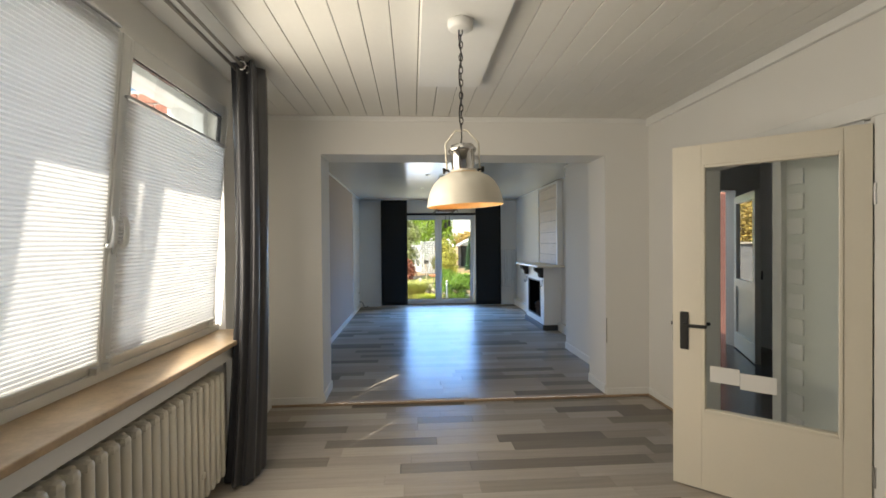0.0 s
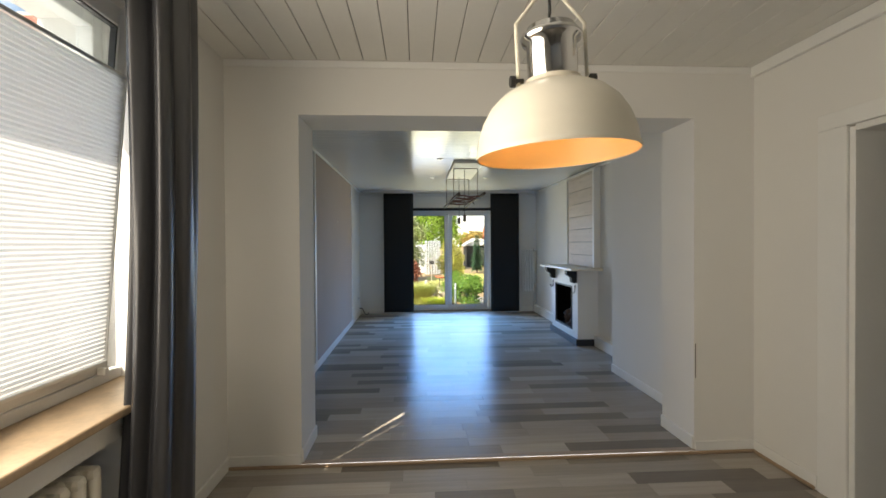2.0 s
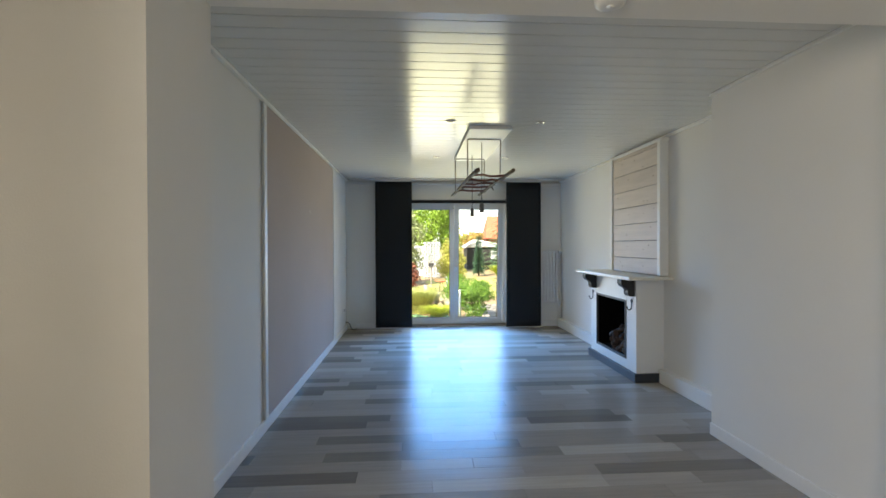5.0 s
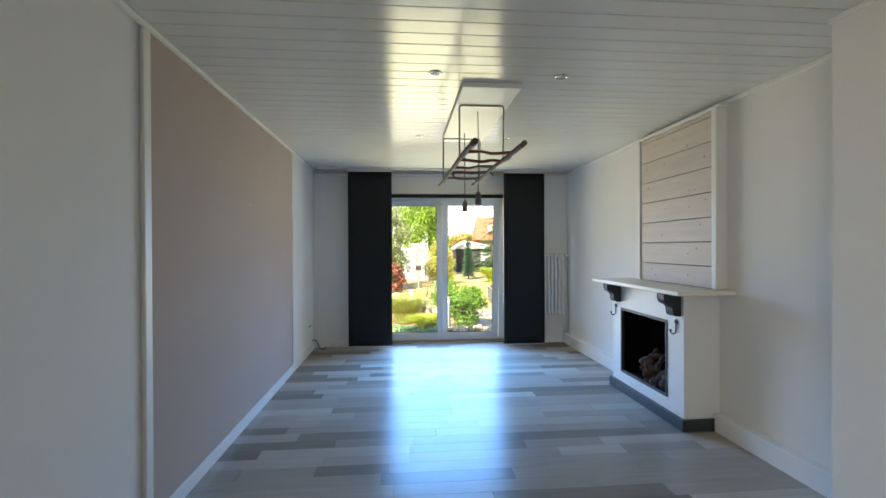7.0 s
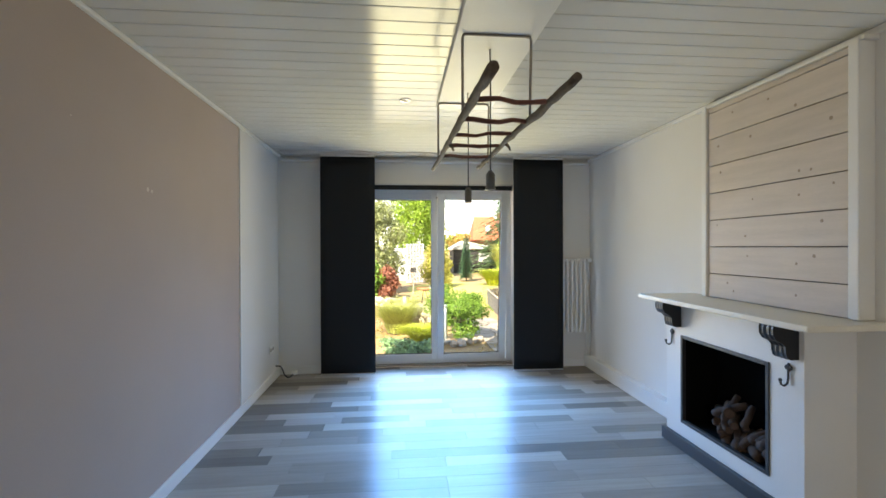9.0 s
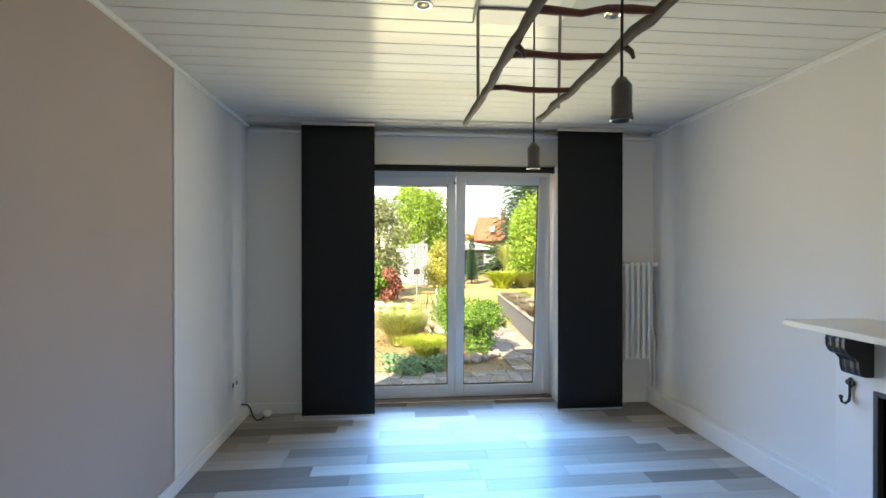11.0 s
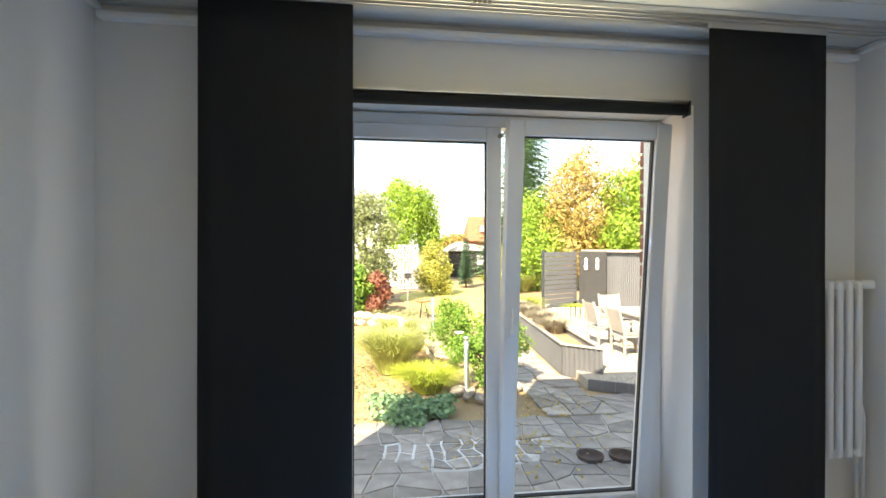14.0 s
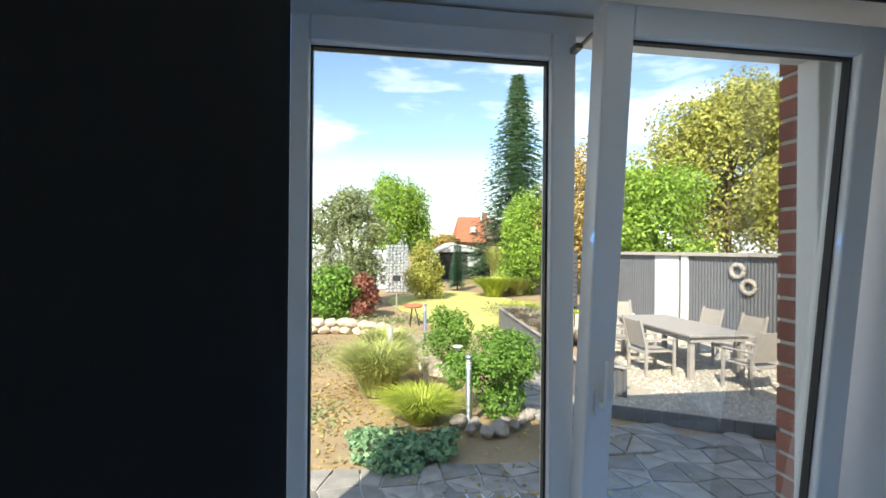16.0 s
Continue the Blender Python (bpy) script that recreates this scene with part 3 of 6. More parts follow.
for sx in (-1, 1):
    bm = bmesh.new()
    rod(bm, (lc[0] + sx * 0.07, lc[1], LZ + 0.178), (lc[0] + sx * 0.1, lc[1], LZ + 0.178), 0.006)
    rod(bm, (lc[0] + sx * 0.09, lc[1], LZ + 0.178), (lc[0] + sx * 0.102, lc[1], LZ + 0.178), 0.014, seg=8)
    bm.transform(tilt)
    part("wing_screw", bm, M_BLACK, lamp, "black knurled screw")
z = LZ + 0.375
i = 0
while z < 2.455:
    bm = bmesh.new()
    w = [(0.009 * math.cos(a), 0.0195 * math.sin(a)) for a in [k * math.pi / 6 for k in range(13)]]
    tube(bm, [(lc[0] + (u if i % 2 else 0), lc[1] + (0 if i % 2 else u), z + 0.014 + v) for u, v in w], 0.0026, 6)
    part("chain_link", bm, M_BLACK, lamp)
    z += 0.031
    i += 1
bm = bmesh.new()
tube(bm, [(lc[0] - 0.004 + 0.006 * math.sin(k * 1.3), lc[1], LZ + 0.30 + k * (2.47 - LZ - 0.30) / 14) for k in range(15)], 0.0035, 8)
part("cable", bm, M_CABLE, lamp)
bm = bmesh.new()
bmesh.ops.create_uvsphere(bm, u_segments=20, v_segments=12, radius=0.032, matrix=Matrix.Translation((*lc, LZ + 0.085)))
rod(bm, (*lc, LZ + 0.1), (*lc, LZ + 0.17), 0.014)
for f in bm.faces:
    f.smooth = True
part("bulb", bm, M_BULB, lamp, "lit warm bulb")

# smoke detector under the lintel
sd = thing("smoke_detector", (1.06, 4.95, OPZ), "round white smoke detector under the opening's lintel", "smoke detector")
bm = bmesh.new()
lathe(bm, [(0.0, 0), (0.052, 0), (0.054, -0.012), (0.05, -0.03), (0.036, -0.036), (0.0, -0.037)], (1.06, 4.95, OPZ), 32)
part("body", bm, M_WHITE, sd)
bm = bmesh.new()
lathe(bm, [(0.0, -0.037), (0.012, -0.0375), (0.012, -0.04), (0.0, -0.041)], (1.06, 4.95, OPZ), 16)
part("button", bm, M_PVC, sd)

# ---- room door, sidelight and hall ----
dc = thing("door_1", (XR, 3.3, FF), "white door frame with frosted sidelight to the hall", "door frame", kind="structure")
part("casing", blocks(((XR - 0.02, 4.015, FF), (XR, 4.19, 2.0)), ((XR - 0.02, 2.45, 2.0), (XR, 4.19, 2.09)), ((XR - 0.02, 2.45, FF), (XR, 2.585, 2.0)), bev=0.005), M_WHITE, dc)
part("lining", blocks(((XR, 3.985, FF), (XR + 0.2, 4.02, 1.99)), ((XR, 2.62, FF), (XR + 0.2, 2.65, 1.99)), ((XR, 2.65, 1.965), (XR + 0.2, 3.985, 1.999)), ((XR + 0.06, 3.23, FF), (XR + 0.14, 3.30, 1.965)), bev=0.004), M_WHITE, dc)
side = part("sidelight", blocks(((XR + 0.08, 2.65, 0.1), (XR + 0.12, 2.70, 1.965)), ((XR + 0.08, 2.70, FF), (XR + 0.12, 3.23, 0.12))), M_WHITE, dc)
part("frosted_pane", blocks(((XR + 0.095, 2.70, 0.12), (XR + 0.105, 3.23, 1.965))), M_FROST, side, "frosted glass pane")
for k in range(11):
    part("frosted_block", blocks(((XR + 0.084, 3.10, 0.25 + k * 0.15), (XR + 0.094, 3.21, 0.345 + k * 0.15)), bev=0.004), M_WHITE, side, "white square on the glass")

leaf = thing("room_door", (2.66, 2.60, FF + 0.01), "cream door with a large glass pane, standing open", "door")
ux, uy = -0.732, 0.681          # the leaf runs from hinge to free edge
LM = Matrix(((ux, -uy, 0, 2.662), (uy, ux, 0, 2.598), (0, 0, 1, FF + 0.008), (0, 0, 0, 1)))
W, H = 0.872, 1.985
ga, gb, gz0, gz1 = 0.105, 0.72, 0.45, 1.868


def leaf_part(name, items, mat, parent, label="", bev=0.0):
    bm = blocks(*items, bev=bev)
    bm.transform(LM)
    return part(name, bm, mat, parent, label)


leaf_part("panel", [((0, -0.02, 0), (ga, 0.02, H)), ((gb, -0.02, 0), (W, 0.02, H)), ((ga, -0.02, 0), (gb, 0.02, gz0)), ((ga, -0.02, gz1), (gb, 0.02, H))], M_CREAM, leaf, bev=0.003)
leaf_part("glazing_bead", [((ga, -0.026, gz0), (ga + 0.018, 0.026, gz1)), ((gb - 0.018, -0.026, gz0), (gb, 0.026, gz1)), ((ga + 0.018, -0.026, gz0), (gb - 0.018, 0.026, gz0 + 0.018)), ((ga + 0.018, -0.026, gz1 - 0.018), (gb - 0.018, 0.026, gz1))], M_CREAM, leaf, bev=0.004)
dp = leaf_part("pane", [((ga + 0.018, -0.003, gz0 + 0.018), (gb - 0.018, 0.003, gz1 - 0.018))], M_GLASS_IN, leaf, "clear glass pane")
dp.visible_shadow = False
for s0, s1, z0 in ((0.37, 0.535, 0.61), (0.537, 0.68, 0.628)):
    leaf_part("notice_strip", [((s0, 0.004, z0), (s1, 0.006, z0 + 0.09))], M_WHITE, dp, "plain paper strip on the glass")
for sgn in (-1, 1):
    bm = blocks(((W - 0.085, sgn * 0.02, 0.80), (W - 0.04, sgn * 0.03, 1.02)), bev=0.012)
    rod(bm, (W - 0.0625, sgn * 0.028, 0.945), (W - 0.0625, sgn * 0.065, 0.945), 0.01)
    box(bm, (W - 0.185, sgn * 0.052, 0.936), (W - 0.055, sgn * 0.067, 0.955), 0.005)
    bm.transform(LM)
    part("door_handle", bm, M_BLACK, leaf, "black lever handle on a long plate")
leaf_part("lock", [((W, -0.01, 0.83), (W + 0.003, 0.01, 1.0)), ((W + 0.003, -0.006, 0.935), (W + 0.012, 0.006, 0.955))], M_BLACK, leaf, "black lock edge")
for zz in (0.25, 1.6):
    bm = bmesh.new()
    rod(bm, (-0.008, 0.02, zz), (-0.008, 0.02, zz + 0.1), 0.008)
    bm.transform(LM)
    part("hinge", bm, M_ALU, leaf)

# hall behind the door
solid("hall_floor", blocks(((XR, 1.4, -0.2), (5.3, 9.5, FF - 0.002))), M_SLATE_TILE, "dark polished hall floor tiles", "floor", "structure")
wall("wall_hall_east", [((5.2, 1.4, -0.2), (5.4, 6.6, 2.7))], "shaded white hall wall")
wall("wall_hall_south", [((XR + 0.2, 1.3, -0.2), (5.4, 1.5, 2.7))], "shaded white hall wall")
wall("wall_hall_north", [((BXR + 0.2, 6.5, -0.2), (3.75, 6.7, 2.7)), ((4.85, 6.5, -0.2), (5.4, 6.7, 2.7)), ((3.75, 6.5, 2.1), (4.85, 6.7, 2.7))], "hall wall with an open outer doorway")
hd = thing("hall_door", (4.76, 6.45, FF), "white glazed outer door standing ajar in the hall", "door")
ha, hb = Vector((4.84, 6.47, 0)), Vector((4.44, 5.58, 0))
hu = (hb - ha).normalized()
HM = Matrix(((hu.x, -hu.y, 0, ha.x), (hu.y, hu.x, 0, ha.y), (0, 0, 1, FF + 0.01), (0, 0, 0, 1)))
hl = (hb - ha).length
for nm, it, mt in (("frame", [((0, -0.03, 0), (0.1, 0.03, 2.02)), ((hl - 0.1, -0.03, 0), (hl, 0.03, 2.02)), ((0.1, -0.03, 0), (hl - 0.1, 0.03, 0.22)), ((0.1, -0.03, 1.92), (hl - 0.1, 0.03, 2.02)), ((0.1, -0.03, 0.83), (hl - 0.1, 0.03, 0.93))], M_PVC),
                   ("lower_pane", [((0.1, -0.006, 0.22), (hl - 0.1, 0.006, 0.83))], M_FROST), ("upper_pane", [((0.1, -0.004, 0.93), (hl - 0.1, 0.004, 1.92))], M_GLASS_IN),
                   ("handle", [((hl - 0.07, 0.03, 0.98), (hl - 0.04, 0.06, 1.08)), ((hl - 0.19, 0.05, 1.02), (hl - 0.05, 0.065, 1.04))], M_BLACK)):
    bm = blocks(*it, bev=0.004 if "pane" not in nm else 0)
    bm.transform(HM)
    part(nm, bm, mt, hd)
solid("wall_outbuilding", blocks(((5.42, 8.0, -0.2), (7.0, 8.25, 2.6))), M_BRICK, "red brick wall across the yard", "wall", "structure")

# ---- garden door ----
gd = thing("door_2", ((GXL + GXR) / 2, 11.3, 0.02), "white PVC double garden door with one tilted leaf", "door", kind="structure")
part("door_frame", blocks(((GXL, 11.26, 0.02), (GXL + 0.06, 11.34, GZ - 0.01)), ((GXR - 0.06, 11.26, 0.02), (GXR, 11.34, GZ - 0.01)), ((GXL + 0.06, 11.26, GZ - 0.07), (GXR - 0.06, 11.34, GZ - 0.01)), ((GXL + 0.06, 11.24, 0.0), (GXR - 0.06, 11.34, 0.055)), bev=0.006), M_PVC, gd)
solid("door_threshold", blocks(((GXL, 11.17, 0.0), (GXR, 11.239, 0.022)), bev=0.005), M_STEEL, "dull metal door threshold", "threshold", "structure")
ma = Matrix.Translation((0, 11.28, 0.05))
sash(gd, "fixed_leaf", 0.245, 1.075, 0.0, 2.0, 0.075, 0.075, M_GLASS, ma, "x", "closed white leaf")
mb = Matrix.Translation((0, 11.265, 0.05)) @ Matrix.Rotation(radians(5.4), 4, "X")
sb = sash(gd, "tilted_leaf", 1.062, 1.888, 0.0, 2.0, 0.078, 0.075, M_GLASS, mb, "x", "white leaf tilted inwards")
hm = mb @ Matrix.Translation((1.1, -0.04, 0.97))
pvc_handle(sb, hm)
bm = blocks(((1.055, 11.20, 1.99), (1.075, 11.27, 2.005)), ((1.076, 11.1, 2.005), (1.085, 11.27, 2.012)))
part("tilt_stay", bm, M_STEEL, gd, "metal tilt stay")
rb = thing("roller_blind", (1.1, 10.965, 2.09), "dark roller blind rolled up over the garden door", "blind")
bm = bmesh.new()
rod(bm, (GXL + 0.02, 10.965, 2.085), (1.905, 10.965, 2.085), 0.026, seg=20)
part("roll", bm, M_PANEL, rb)
part("cassette", blocks(((GXL + 0.02, 10.945, 2.112), (1.91, 10.999, 2.125)), bev=0.003), M_ALU, rb)
for x in (GXL + 0.012, 1.908):
    part("end_cap", blocks(((x, 10.94, 2.055), (x + 0.008, 10.999, 2.124)), bev=0.003), M_ANTH, rb)

tr = thing("panel_track", (1.1, 10.78, CB), "silver multi-track rail for panel curtains under the ceiling", "curtain rail")
for k in range(4):
    part("profile", blocks(((-0.63, 10.715 + k * 0.03, 2.412), (2.85, 10.737 + k * 0.03, 2.4349)), bev=0.003), M_ALU, tr)
for k in range(4):
    part("stop", blocks(((0.83 + k * 0.02, 10.722, 2.405), (0.842 + k * 0.02, 10.735, 2.412))), M_STEEL, tr)
for x0, x1, y, z0 in ((-0.226, 0.355, 10.775, 0.035), (1.885, 2.455, 10.78, 0.022)):
    pc = thing("panel_curtain", ((x0 + x1) / 2, y, z0), "anthracite cloth panel curtain hanging from the track", "curtain", "panel curtains")
    # cloth hangs with a slight bow
    bm = bmesh.new()
    g = [[bm.verts.new((x0 + (x1 - x0) * i / 8, y + 0.004 * math.sin(i * 0.7 + j * 0.35) * (j / 20), 2.385 + (z0 + 0.015 - 2.385) * j / 20)) for i in range(9)] for j in range(21)]
    for j in range(20):
        for i in range(8):
            bm.faces.new((g[j][i], g[j][i + 1], g[j + 1][i + 1], g[j + 1][i])).smooth = True
    ob = part("cloth", bm, M_PANEL, pc)
    sm = ob.modifiers.new("thick", "SOLIDIFY")
    sm.thickness = 0.003
    part("top_rail", blocks(((x0, y - 0.01, 2.385), (x1, y + 0.01, 2.411)), bev=0.003), M_ALU, pc, "aluminium panel rail")
    part("bottom_rail", blocks(((x0, y - 0.006, z0), (x1, y + 0.006, z0 + 0.016)), bev=0.003), M_ALU, pc, "aluminium weight bar")

# back radiator with valve and pipes
r2 = radiator("column_radiator", 9, 0.052, 0.9, 0.1, "white narrow column radiator on the garden wall", M_WHITE)
r2.matrix_basis = pose(2.315, 10.87, 0.39)
bm = bmesh.new()
tube(bm, [(2.83, 10.93, 0.12), (2.83, 10.93, 0.6), (2.80, 10.93, 0.7), (2.80, 10.93, 1.2), (2.80, 10.92, 1.245), (2.765, 10.92, 1.25)], 0.009, 10)
tube(bm, [(2.79, 10.93, 0.12), (2.79, 10.93, 0.42), (2.765, 10.92, 0.43)], 0.009, 10)
part("pipe", bm, M_WHITE, r2, "white heating pipes")
bm = bmesh.new()
rod(bm, (2.765, 10.92, 1.25), (2.80, 10.92, 1.25), 0.014)
part("valve", bm, M_STEEL, r2)
bm = bmesh.new()
rod(bm, (2.80, 10.92, 1.25), (2.845, 10.90, 1.25), 0.022, seg=14)
part("thermostat", bm, M_PVC, r2, "round thermostat head")

# wall socket pair, cable stub at the corner
sk = thing("wall_socket", (BXL, 10.68, 0.35), "white double wall socket", "socket")
part("plate", blocks(((BXL, 10.60, 0.31), (BXL + 0.01, 10.76, 0.39)), bev=0.004), M_WHITE, sk)
for y in (10.64, 10.72):
    bm = bmesh.new()
    rod(bm, (BXL + 0.008, y, 0.35), (BXL + 0.0125, y, 0.35), 0.02, seg=18)
    part("insert", bm, M_STEEL, sk, "grey round insert")
cs = thing("cable_stub", (-0.6, 10.9, 0.0), "black cable with white plug lying in the corner", "cable")
bm = bmesh.new()
tube(bm, [(BXL + 0.0, 10.86, 0.13), (-0.67, 10.85, 0.13), (-0.645, 10.84, 0.10), (-0.62, 10.83, 0.04), (-0.585, 10.82, 0.012), (-0.55, 10.83, 0.02), (-0.53, 10.85, 0.05)], 0.007, 8)
part("cable", bm, M_CABLE, cs)
part("plug", blocks(((-0.55, 10.84, 0.03), (-0.49, 10.89, 0.075)), bev=0.012), M_WHITE, cs)

# ---- fireplace ----
fp = thing("fireplace", (2.72, 8.37, 0.0), "white fireplace surround with a black firebox", "fireplace")
FX, F0, F1, FT = 2.578, 7.81, 8.965, 1.02
o0, o1, oz0, oz1 = 8.02, 8.79, 0.18, 0.79
bm = bmesh.new()
ring = [[bm.verts.new((x, y, z)) for y, z in ((a, c), (b, c), (b, d), (a, d))] for x in (FX, BXR) for a, b, c, d in ((F0, F1, 0, FT), (o0, o1, oz0, oz1))]
for i in range(4):
    j = (i + 1) % 4
    bm.faces.new((ring[0][i], ring[0][j], ring[1][j], ring[1][i]))
    bm.faces.new((ring[2][i], ring[2][j], ring[3][j], ring[3][i]))
    bm.faces.new((ring[0][i], ring[0][j], ring[2][j], ring[2][i]))
    bm.faces.new((ring[1][i], ring[1][j], ring[3][j], ring[3][i]))
part("surround", bm, M_WHITE, fp)
part("plinth", blocks(((FX - 0.03, F0 - 0.03, 0), (FX, F1 + 0.02, 0.085)), ((FX, F0 - 0.03, 0), (BXR, F0, 0.085)), bev=0.004), M_ANTH, fp, "anthracite plinth strip")
part("mantelpiece", blocks(((2.42, 7.63, FT), (BXR, 9.09, FT + 0.032)), bev=0.006), M_CREAM, fp, "pale mantel board")
part("firebox", blocks(((BXR - 0.02, o0, oz0), (BXR, o1, oz1)), ((FX + 0.02, o0, oz0), (BXR - 0.02, o0 + 0.008, oz1)), ((FX + 0.02, o1 - 0.008, oz0), (BXR - 0.02, o1, oz1)), ((FX + 0.02, o0 + 0.008, oz0), (BXR - 0.02, o1 - 0.008, oz0 + 0.008)), ((FX + 0.02, o0 + 0.008, oz1 - 0.008), (BXR - 0.02, o1 - 0.008, oz1))), M_FIREBOX, fp, "matt black firebox")
part("firebox_frame", blocks(((FX - 0.008, o0, oz0), (FX + 0.02, o0 + 0.022, oz1)), ((FX - 0.008, o1 - 0.022, oz0), (FX + 0.02, o1, oz1)), ((FX - 0.008, o0 + 0.022, oz0), (FX + 0.02, o1 - 0.022, oz0 + 0.022)), ((FX - 0.008, o0 + 0.022, oz1 - 0.022), (FX + 0.02, o1 - 0.022, oz1)), bev=0.003), M_ANTH, fp, "dark metal frame")
for y in (7.885, 8.835):
    # scrolled corbel: an S profile with fluted front
    bm = bmesh.new()
    pr = [(0.0, FT), (0.135, FT), (0.14, FT - 0.02), (0.138, FT - 0.05), (0.122, FT - 0.075), (0.09, FT - 0.09), (0.072, FT - 0.11), (0.07, FT - 0.14), (0.062, FT - 0.165), (0.045, FT - 0.175), (0.0, FT - 0.175)]
    n = 11
    cols = []
    for i in range(n):
        u = i / (n - 1)
        fl = 0.0045 * abs(math.sin(u * math.pi * 3))
        cols.append([bm.verts.new((FX - max(d - fl if d > 0.03 else d, 0), y - 0.045 + 0.09 * u, z)) for d, z in pr])
    for a, b in zip(cols, cols[1:]):
        for k in range(len(pr) - 1):
            bm.faces.new((a[k], a[k + 1], b[k + 1], b[k]))
    bm.faces.new(cols[0])
    bm.faces.new(cols[-1][::-1])
    part("corbel", bm, M_BLACK, fp, "black scrolled corbel")
for y in (7.895, 8.89):
    hk = thing("wall_hook", (FX, y, 0.74), "black iron hook with a leaf-shaped top", "hook", "iron hooks")
    bm = bmesh.new()
    tube(bm, [(FX - 0.008, y, 0.80), (FX - 0.008, y, 0.74), (FX - 0.012, y, 0.715), (FX - 0.03, y, 0.703), (FX - 0.048, y, 0.713), (FX - 0.052, y, 0.73)], 0.0055, 8)
    bmesh.ops.create_uvsphere(bm, u_segments=10, v_segments=6, radius=0.009, matrix=Matrix.Translation((FX - 0.052, y, 0.735)))
    part("arm", bm, M_BLACK, hk)
    bm = bmesh.new()
    for dy, dz in ((0, 0.012), (-0.013, 0), (0.013, 0), (0, -0.012)):
        bmesh.ops.create_uvsphere(bm, u_segments=10, v_segments=6, radius=0.0115, matrix=Matrix.Translation((FX - 0.006, y + dy, 0.795 + dz)) @ Matrix.Diagonal((0.5, 0.9, 1.1, 1)))
    part("plate", bm, M_BLACK, hk)
rnd = random.Random(11)
for i in range(19):
    lg = thing("firewood_log", (2.72, 8.3, oz0 + 0.01), "rough split firewood log in the firebox", "log", "firewood")
    y = 8.13 + 0.56 * rnd.random()
    z = oz0 + 0.045 + 0.05 * (i % 4)
    a = rnd.uniform(-0.7, 0.7)
    L = rnd.uniform(0.15, 0.27)
    c = Vector((2.685, y - (0.08 if i % 4 > 1 else 0), z))
    d = Vector((0.45 * math.cos(a), math.sin(a) + 0.3, rnd.uniform(-0.15, 0.6))).normalized()
    r = rnd.uniform(0.02, 0.036)
    pts = [c + d * (t * L - L / 2) + Vector((rnd.uniform(-0.006, 0.006), rnd.uniform(-0.006, 0.006), 0)) for t in (0, 0.25, 0.5, 0.75, 1)]
    pts = [Vector((min(max(p.x, 2.64), 2.80), min(max(p.y, 8.08), 8.73), p.z)) for p in pts]
    bm = bmesh.new()
    tube(bm, pts, [r, r * 1.06, r, r * 1.05, r * 0.95], 10, 0.08, rnd)
    part("bark", bm, M_CHAR, lg)
    bm = bmesh.new()
    dd = (pts[0] - pts[1]).normalized()
    rod(bm, pts[0], pts[0] + dd * 0.003, r * 0.9, seg=10)
    part("cut_end", bm, M_CUT, lg, "pale cut end")

# whitewashed boards over the mantel
bp = thing("board_panel", (2.8, 8.3, 1.06), "whitewashed pine boards in a white frame above the mantel", "wall panel")
seams = [FT + 0.034, 1.22, 1.405, 1.59, 1.777, 1.965, 2.155, 2.338, 2.375]
for k, (a, b) in enumerate(zip(seams, seams[1:])):
    q = part("board", blocks(((2.787, 7.776, a + 0.003), (BXR, 8.80, b - 0.003)), bev=0.003), M_PINE, bp)
    rk = random.Random(k)
    for _ in range(3 if b - a > 0.1 else 0):
        bm = bmesh.new()
        yk, zk = rk.uniform(7.85, 8.75), rk.uniform(a + 0.03, b - 0.03)
        rod(bm, (2.7865, yk, zk), (2.7875, yk, zk), rk.uniform(0.006, 0.011), seg=10)
        part("knot", bm, M_KNOT, q, "brown knot")
for a, b in ((7.72, 7.775), (8.802, 8.85)):
    part("frame_post", blocks(((2.77, a, FT + 0.034), (BXR, b, 2.40)), bev=0.006), M_WHITE, bp, "white frame post")
part("backing", blocks(((2.80, 7.79, FT + 0.034), (BXR - 0.001, 8.8, 2.38))), M_JOINT, bp, "dark joints between the boards")
part("top_frame", blocks(((2.775, 7.70, 2.376), (BXR, 8.85, 2.40)), bev=0.004), M_WHITE, bp)

# ---- driftwood ladder lamp ----
solid("ladder_lamp_board", blocks(((0.885, 7.5, CB - 0.032), (1.275, 9.04, CB)), bev=0.004), M_WHITE, "white board under the ceiling above the ladder lamp", "ceiling board")
ll = thing("ladder_lamp", (1.07, 8.2, CB - 0.032), "driftwood ladder pendant with bare bulb sockets", "pendant lamp")
rnd = random.Random(3)
poleA = [Vector((0.918, 7.2, 1.988)), Vector((0.906, 7.7, 2.0)), Vector((0.893, 8.2, 1.994)), Vector((0.884, 8.7, 1.99)), Vector((0.866, 9.16, 1.985))]
poleB = [Vector((1.243, 7.32, 2.008)), Vector((1.228, 7.75, 2.0)), Vector((1.215, 8.2, 2.004)), Vector((1.203, 8.65, 1.992)), Vector((1.19, 9.06, 1.985))]


def fine_line(pts, n=26):
    out = []
    for i in range(n):
        t = i / (n - 1) * (len(pts) - 1)
        k = min(int(t), len(pts) - 2)
        out.append(pts[k].lerp(pts[k + 1], t - k) + Vector((rnd.uniform(-0.003, 0.003), 0, rnd.uniform(-0.003, 0.003))))
    return out


